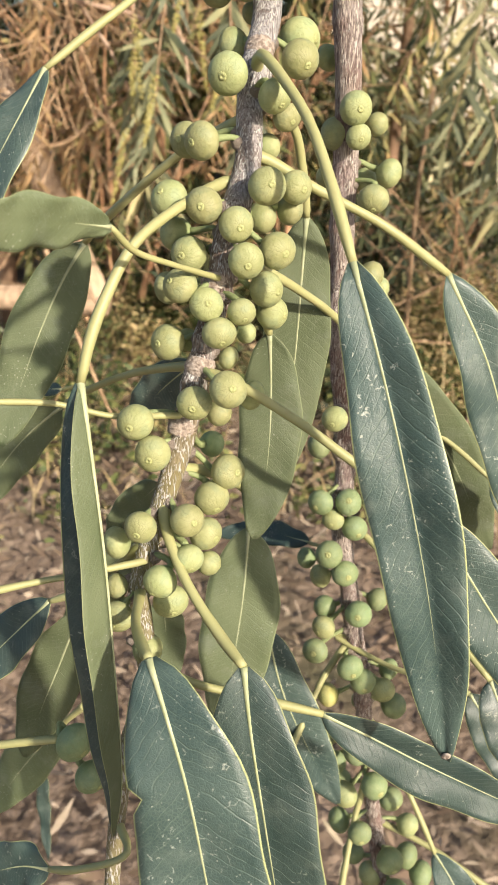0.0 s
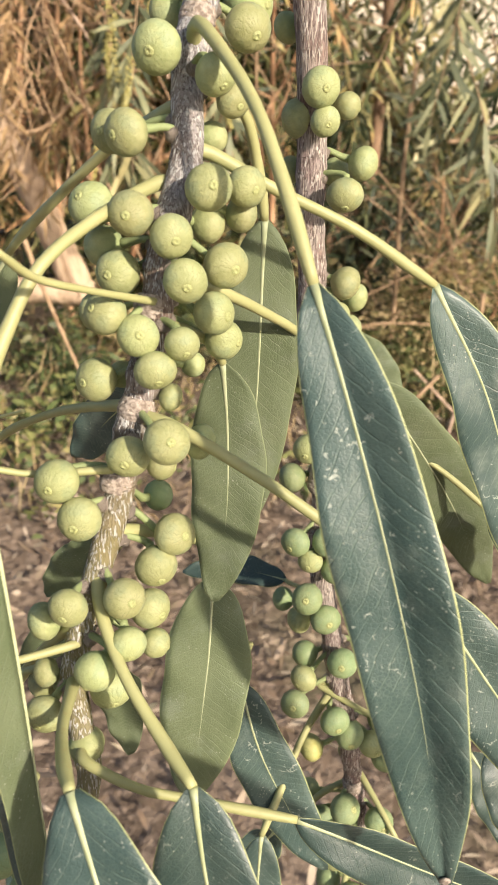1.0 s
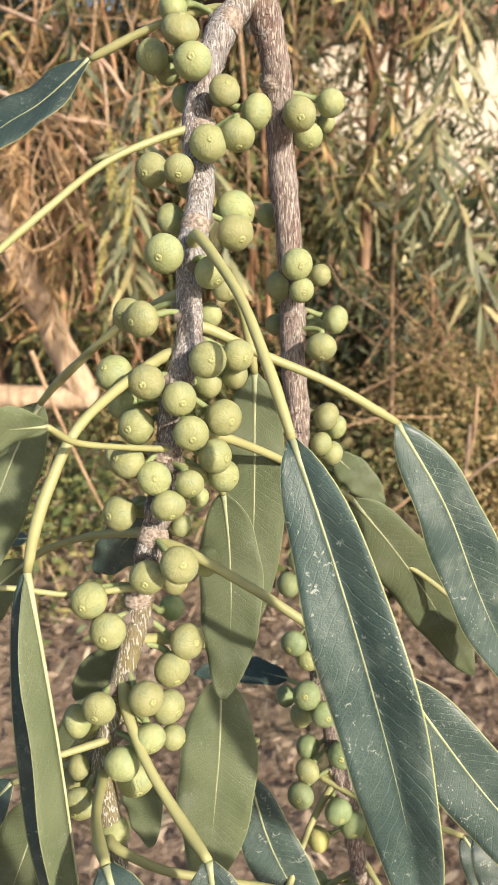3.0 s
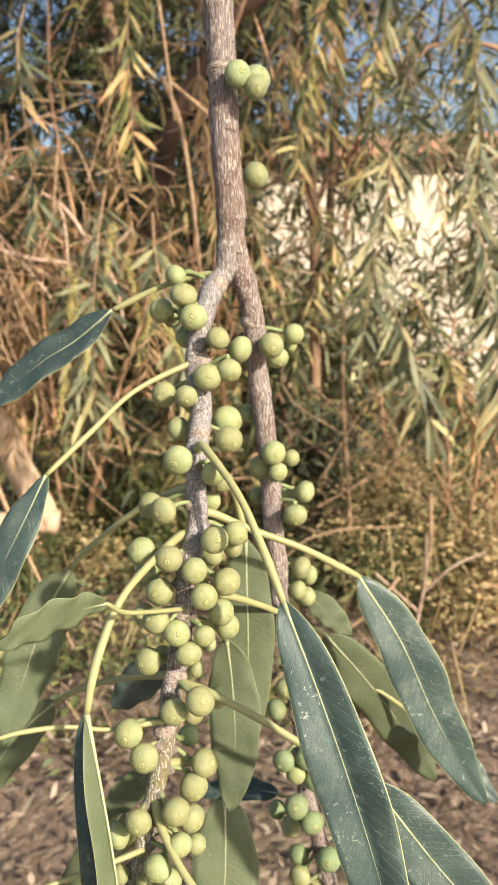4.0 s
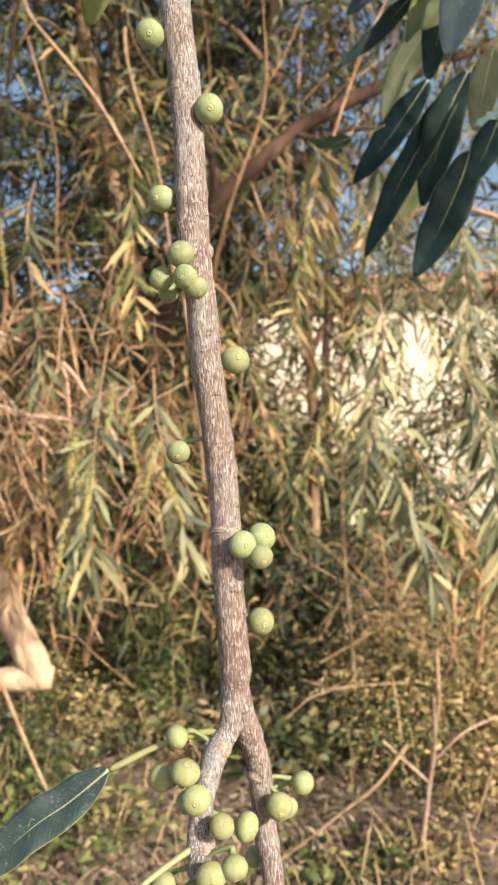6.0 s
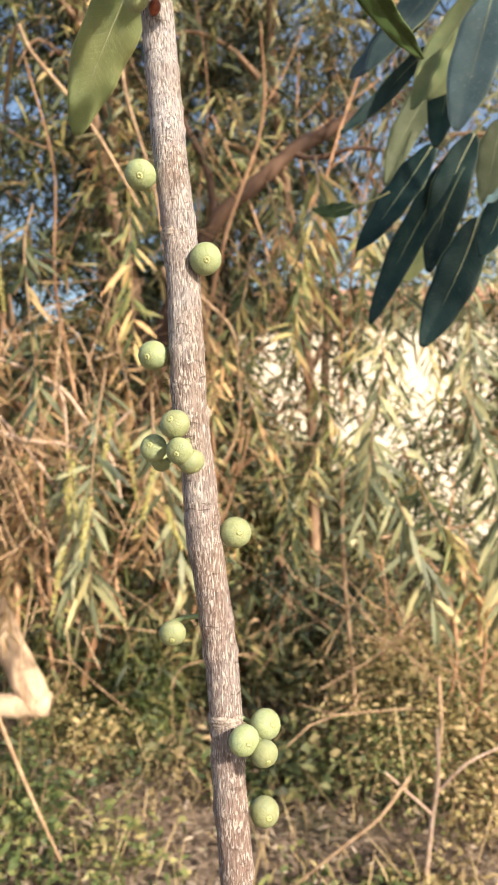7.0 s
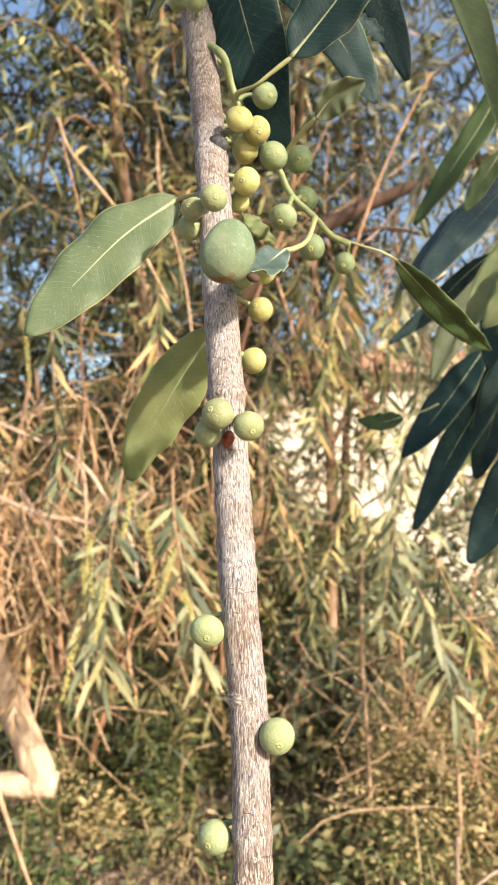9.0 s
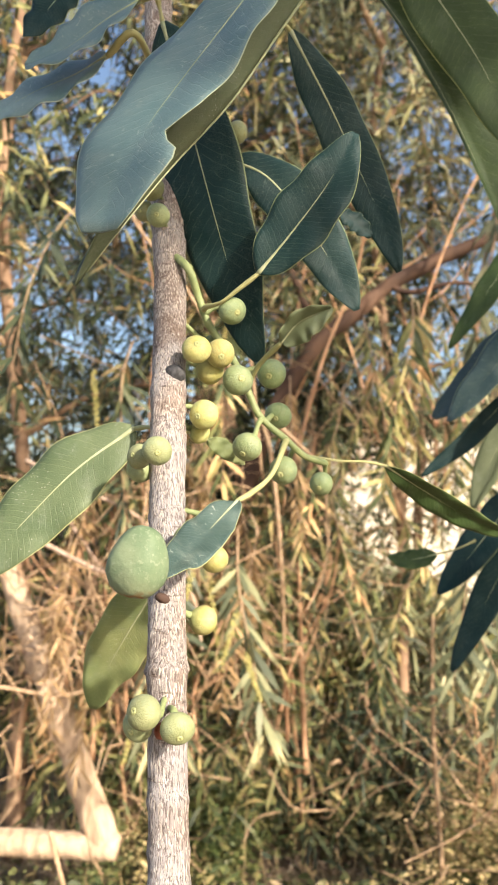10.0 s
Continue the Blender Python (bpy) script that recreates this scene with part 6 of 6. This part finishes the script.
leaf(BRANCH, [(0.0582, 0.4400, 2.1829), (0.0704, 0.4500, 2.1737)], [(0.0704, 0.4500, 2.1737), (0.1083, 0.4700, 2.1325), (0.1392, 0.4850, 2.0826), (0.1581, 0.4850, 2.0319), (0.1748, 0.4850, 1.9795)], 0.0440, n=(0.3, -1, -0.2), fl=1.00, fr=0.25, look="olive")
leaf(BRANCH, [(0.0808, 0.4200, 2.1773), (0.0929, 0.4300, 2.1693)], [(0.0929, 0.4300, 2.1693), (0.1193, 0.4400, 2.1345), (0.1451, 0.4450, 2.0927), (0.1607, 0.4450, 2.0462)], 0.0420, n=(0.2, -1, -0.2), fl=0.20, fr=0.20, look="olive")
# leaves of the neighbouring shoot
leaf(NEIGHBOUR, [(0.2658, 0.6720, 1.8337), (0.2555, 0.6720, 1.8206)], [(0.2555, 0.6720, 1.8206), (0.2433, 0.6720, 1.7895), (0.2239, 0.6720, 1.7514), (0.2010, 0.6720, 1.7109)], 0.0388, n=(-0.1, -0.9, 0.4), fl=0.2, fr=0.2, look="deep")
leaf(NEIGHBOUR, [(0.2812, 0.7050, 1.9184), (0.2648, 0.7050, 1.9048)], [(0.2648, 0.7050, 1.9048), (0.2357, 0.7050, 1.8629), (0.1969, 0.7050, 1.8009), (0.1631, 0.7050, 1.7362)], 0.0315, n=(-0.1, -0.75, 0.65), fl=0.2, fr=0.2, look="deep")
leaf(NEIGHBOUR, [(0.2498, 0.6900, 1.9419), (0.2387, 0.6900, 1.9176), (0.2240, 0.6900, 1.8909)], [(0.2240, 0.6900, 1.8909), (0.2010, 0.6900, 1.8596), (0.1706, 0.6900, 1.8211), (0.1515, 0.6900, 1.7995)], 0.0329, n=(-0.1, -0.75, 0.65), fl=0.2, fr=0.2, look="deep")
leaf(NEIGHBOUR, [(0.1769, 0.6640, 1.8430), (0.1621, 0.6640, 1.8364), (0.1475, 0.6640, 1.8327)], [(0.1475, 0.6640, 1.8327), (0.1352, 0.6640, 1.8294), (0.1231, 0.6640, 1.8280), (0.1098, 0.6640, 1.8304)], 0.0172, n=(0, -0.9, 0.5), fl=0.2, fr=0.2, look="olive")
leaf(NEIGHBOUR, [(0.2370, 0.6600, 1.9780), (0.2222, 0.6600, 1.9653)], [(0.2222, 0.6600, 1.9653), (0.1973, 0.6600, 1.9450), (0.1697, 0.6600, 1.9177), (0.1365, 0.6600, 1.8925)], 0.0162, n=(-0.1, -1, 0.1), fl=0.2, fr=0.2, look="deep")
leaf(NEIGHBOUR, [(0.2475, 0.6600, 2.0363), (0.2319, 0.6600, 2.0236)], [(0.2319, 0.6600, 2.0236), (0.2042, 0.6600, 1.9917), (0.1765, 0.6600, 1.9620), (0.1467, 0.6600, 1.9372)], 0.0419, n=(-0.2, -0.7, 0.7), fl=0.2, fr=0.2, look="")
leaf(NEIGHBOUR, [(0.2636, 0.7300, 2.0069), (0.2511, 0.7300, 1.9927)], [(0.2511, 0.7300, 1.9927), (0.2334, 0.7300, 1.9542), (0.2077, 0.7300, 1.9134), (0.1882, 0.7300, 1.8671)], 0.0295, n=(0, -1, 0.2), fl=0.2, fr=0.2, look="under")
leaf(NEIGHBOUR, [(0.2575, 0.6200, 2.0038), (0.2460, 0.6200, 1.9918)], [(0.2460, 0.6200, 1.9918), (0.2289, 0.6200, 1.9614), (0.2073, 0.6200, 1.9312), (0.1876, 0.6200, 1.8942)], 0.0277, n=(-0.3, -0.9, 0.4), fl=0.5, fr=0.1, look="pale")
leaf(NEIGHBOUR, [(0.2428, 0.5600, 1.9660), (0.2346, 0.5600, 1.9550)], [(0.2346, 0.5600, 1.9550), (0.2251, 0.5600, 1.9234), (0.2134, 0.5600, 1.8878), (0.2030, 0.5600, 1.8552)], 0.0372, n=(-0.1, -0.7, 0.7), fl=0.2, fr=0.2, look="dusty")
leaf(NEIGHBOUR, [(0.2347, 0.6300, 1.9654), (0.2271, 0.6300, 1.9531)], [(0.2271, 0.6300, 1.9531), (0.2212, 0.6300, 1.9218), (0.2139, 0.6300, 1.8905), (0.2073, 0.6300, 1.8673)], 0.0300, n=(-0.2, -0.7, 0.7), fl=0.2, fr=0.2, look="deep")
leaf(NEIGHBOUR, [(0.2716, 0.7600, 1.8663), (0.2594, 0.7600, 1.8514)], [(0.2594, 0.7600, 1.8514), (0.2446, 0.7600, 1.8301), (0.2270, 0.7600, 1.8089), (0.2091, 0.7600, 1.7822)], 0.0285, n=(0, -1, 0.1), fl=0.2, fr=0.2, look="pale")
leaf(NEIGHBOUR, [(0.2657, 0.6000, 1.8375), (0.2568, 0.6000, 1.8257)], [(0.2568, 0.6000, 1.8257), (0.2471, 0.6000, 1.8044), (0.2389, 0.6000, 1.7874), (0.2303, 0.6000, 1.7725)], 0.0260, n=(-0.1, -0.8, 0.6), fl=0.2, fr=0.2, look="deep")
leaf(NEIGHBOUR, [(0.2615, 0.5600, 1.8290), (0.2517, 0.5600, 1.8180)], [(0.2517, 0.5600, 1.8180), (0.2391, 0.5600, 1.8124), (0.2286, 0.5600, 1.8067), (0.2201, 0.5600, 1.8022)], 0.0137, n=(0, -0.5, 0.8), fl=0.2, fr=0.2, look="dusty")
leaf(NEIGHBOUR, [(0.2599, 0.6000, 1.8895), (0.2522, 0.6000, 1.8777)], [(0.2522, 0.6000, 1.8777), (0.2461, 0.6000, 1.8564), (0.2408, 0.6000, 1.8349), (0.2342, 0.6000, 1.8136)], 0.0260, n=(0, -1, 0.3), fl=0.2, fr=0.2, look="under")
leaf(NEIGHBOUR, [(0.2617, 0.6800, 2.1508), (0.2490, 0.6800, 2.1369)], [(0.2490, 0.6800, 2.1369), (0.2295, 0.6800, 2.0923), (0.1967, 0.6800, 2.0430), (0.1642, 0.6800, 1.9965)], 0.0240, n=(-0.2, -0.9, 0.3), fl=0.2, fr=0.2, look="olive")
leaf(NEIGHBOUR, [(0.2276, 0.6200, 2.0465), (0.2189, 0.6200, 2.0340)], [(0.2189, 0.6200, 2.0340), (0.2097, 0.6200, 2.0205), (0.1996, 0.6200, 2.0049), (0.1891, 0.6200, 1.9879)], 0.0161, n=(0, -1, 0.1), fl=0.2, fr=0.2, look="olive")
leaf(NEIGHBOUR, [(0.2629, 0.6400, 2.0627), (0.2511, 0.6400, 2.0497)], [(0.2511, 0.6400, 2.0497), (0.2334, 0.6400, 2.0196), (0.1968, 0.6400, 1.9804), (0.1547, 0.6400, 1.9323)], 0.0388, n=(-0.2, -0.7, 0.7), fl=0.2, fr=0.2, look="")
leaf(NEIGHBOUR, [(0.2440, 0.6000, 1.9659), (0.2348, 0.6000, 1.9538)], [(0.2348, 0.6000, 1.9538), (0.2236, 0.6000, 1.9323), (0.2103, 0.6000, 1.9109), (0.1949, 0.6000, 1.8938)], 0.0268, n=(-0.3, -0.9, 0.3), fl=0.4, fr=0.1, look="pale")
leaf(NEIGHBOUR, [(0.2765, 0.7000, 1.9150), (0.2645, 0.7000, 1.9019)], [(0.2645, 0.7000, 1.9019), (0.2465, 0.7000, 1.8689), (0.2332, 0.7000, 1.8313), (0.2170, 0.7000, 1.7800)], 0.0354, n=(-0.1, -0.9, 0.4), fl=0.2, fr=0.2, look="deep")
leaf(NEIGHBOUR, [(0.3023, 0.5700, 1.6159), (0.2885, 0.5700, 1.6011), (0.2747, 0.5700, 1.5885)], [(0.2747, 0.5700, 1.5885), (0.2610, 0.5700, 1.5780), (0.2516, 0.5700, 1.5607), (0.2450, 0.5700, 1.5477)], 0.0214, n=(0, -1, 0.2), fl=0.5, fr=0.3, look="under")


def lobe_material():
    m = Mat("dull_green_swelling", 0.62, 0.35)
    base = m.mix(m.step(m.noise(110, 4), 0.3, 0.7), (0.115, 0.165, 0.090), (0.20, 0.245, 0.145))
    base = m.mix(m.math("MULTIPLY", m.step(m.noise(900, 3), 0.55, 0.7), 0.35), base, (0.30, 0.33, 0.23))
    low = m.step(m.node("ShaderNodeSeparateXYZ", Vector=m.co).outputs[2], 1.8465, 1.8442)
    base = m.mix(m.math("MULTIPLY", low, m.step(m.noise(400, 3), 0.4, 0.6)), base, (0.20, 0.10, 0.035))
    m.colour(base)
    m.bump(m.noise(300, 5), 0.5, 0.0008)
    return m.m


LOBE = lobe_material()


def swollen_lobe(x, y, z, w, h):
    """The rounded, rolled end of one leaf."""
    prof = [(0.0, -0.5)] + [(0.5 * math.sin(math.pi * i / 14) ** 0.8 * (1.0 - 0.16 * math.cos(math.pi * i / 14)), -0.5 * math.cos(math.pi * i / 14)) for i in range(1, 14)] + [(0.0, 0.5)]
    bm = lathe(prof, 24, lambda a, r, zz: 1 + 0.045 * math.cos(5 * a + 3 * zz) + 0.04 * math.cos(2 * a + 1) - (0.06 if zz > 0.3 else 0))
    bmesh.ops.recalc_face_normals(bm, faces=bm.faces)
    m = Matrix.Translation((x, y, z)) @ Matrix.Rotation(0.25, 4, "Y") @ Matrix.Diagonal((w, w * 0.8, -h, 1))
    bm.transform(m)
    part("swollen_lobe", bm, LOBE, BRANCH, "smooth rounded green swelling on a leaf tip")


swollen_lobe(0.0085, 0.242, 1.853, 0.0150, 0.0182)


def scar(path, z):
    """A corky ring where a leaf once stood."""
    j = min(range(1, len(path) - 1), key=lambda k: abs(path[k][2] - z))
    a, q = Vector(path[j - 1]), Vector(path[j + 1])
    f = min(max((z - a.z) / (q.z - a.z), 0), 1)
    p, d = a.lerp(q, f), (q - a).normalized()
    r = {id(MAIN): 0.0060, id(LEFT): 0.0043, id(RIGHT): 0.0046}[id(path)]
    k = 7 * z
    pts = [p + d * (0.00034 * i - 0.0027) for i in range(17)]
    lump = d.orthogonal().normalized()
    bm = tube(bmesh.new(), pts, lambda u: r * (0.90 + 0.085 * math.sin(math.pi * u)), 30, lambda v, u: 1 + math.sin(math.pi * u) * (0.05 * math.sin((v.z + 0.0008 * noise.noise(v * 500)) * 5600) + 0.12 * noise.noise(v * 300 + Vector((k, 0, 0))) + 0.08 * max(0, (v - p).normalized().dot(lump))), caps=False)
    part("leaf_scar", bm, SCAR, BRANCH, "wrinkled corky ring scar")


scar(LEFT, 1.4669)
scar(LEFT, 1.3480)
scar(LEFT, 1.4087)
scar(LEFT, 1.3086)
scar(LEFT, 1.3250)
scar(MAIN, 1.5507)
scar(MAIN, 1.6578)
scar(MAIN, 1.8200)
scar(MAIN, 1.7204)
scar(RIGHT, 1.4511)
scar(RIGHT, 1.2663)
scar(RIGHT, 1.1692)
scar(RIGHT, 1.1295)
scar(LEFT, 1.4357)


def small_body(name, x, y, z, sx, sy, sz, material, label):
    bm = bmesh.new()
    bmesh.ops.create_icosphere(bm, subdivisions=2, radius=1, matrix=Matrix.LocRotScale((x, y, z), Euler((0.3, 0.4, 0)), (sx, sy, sz)))
    for v in bm.verts:
        v.co += v.normal * 0.15 * sx * noise.noise(v.co * 900)
    part(name, bm, material, BRANCH, label)


small_body("bud", 0.0074, 0.2788, 1.8019, 0.0021, 0.0016, 0.0030, RED_BUD, "dark red-brown bud scale")
# The near-black lump takes the place of a fig's cast shadow on the stem.
small_body("fig_shadow_spot", 0.0051, 0.3122, 1.9130, 0.0040, 0.0020, 0.0034, SHADOW_PATCH, "flat black lump standing in for a fig's shadow on the bark")
small_body("torn_tip", 0.0155, 0.2380, 1.8444, 0.0020, 0.0012, 0.0012, LIMB_BARK, "brown torn edge of the swelling")
small_body("withered_tip", 0.0659, 0.1463, 1.2392, 0.0013, 0.0006, 0.0016, SCAR, "shrivelled brown leaf tip")


# ---- leafy fig twigs added overhead, out of sight, to shade the upper shoot ----
def overhead(x, y, z, n, seed, spread):
    r = random.Random(seed)
    twig = holder("fig_branch", (x + 0.25, y - 0.2, z + 0.5), "unseen overhead fig twig added for shade, dense dark green leaves", "fig branch")
    p = spline([(x + 0.25, y - 0.2, z + 0.5), (x + 0.1, y - 0.1, z + 0.25), (x, y, z)], 20)
    part("stem", tube(bmesh.new(), p, lambda u: 0.007 - 0.004 * u, 12), BARK, twig)
    for i in range(n):
        s = p[6 + i % 14]
        q = Vector((x + r.gauss(0, spread), y + r.gauss(0, spread), z + r.gauss(0.02, spread)))
        e = q + Vector((r.uniform(-0.04, 0.04), r.uniform(-0.04, 0.04), -0.11))
        leaf(twig, [s, (s + q) / 2, q], [q, q.lerp(e, 0.5) + Vector((0, 0, 0.01)), e], 0.03, n=(SUN.x + r.uniform(-0.4, 0.4), SUN.y + r.uniform(-0.4, 0.4), SUN.z))


overhead(0.50, -0.20, 2.43, 30, 71, 0.06)
overhead(0.64, -0.04, 2.47, 30, 72, 0.07)
overhead(0.72, 0.10, 2.28, 22, 73, 0.07)
overhead(0.60, -0.02, 2.40, 30, 74, 0.07)
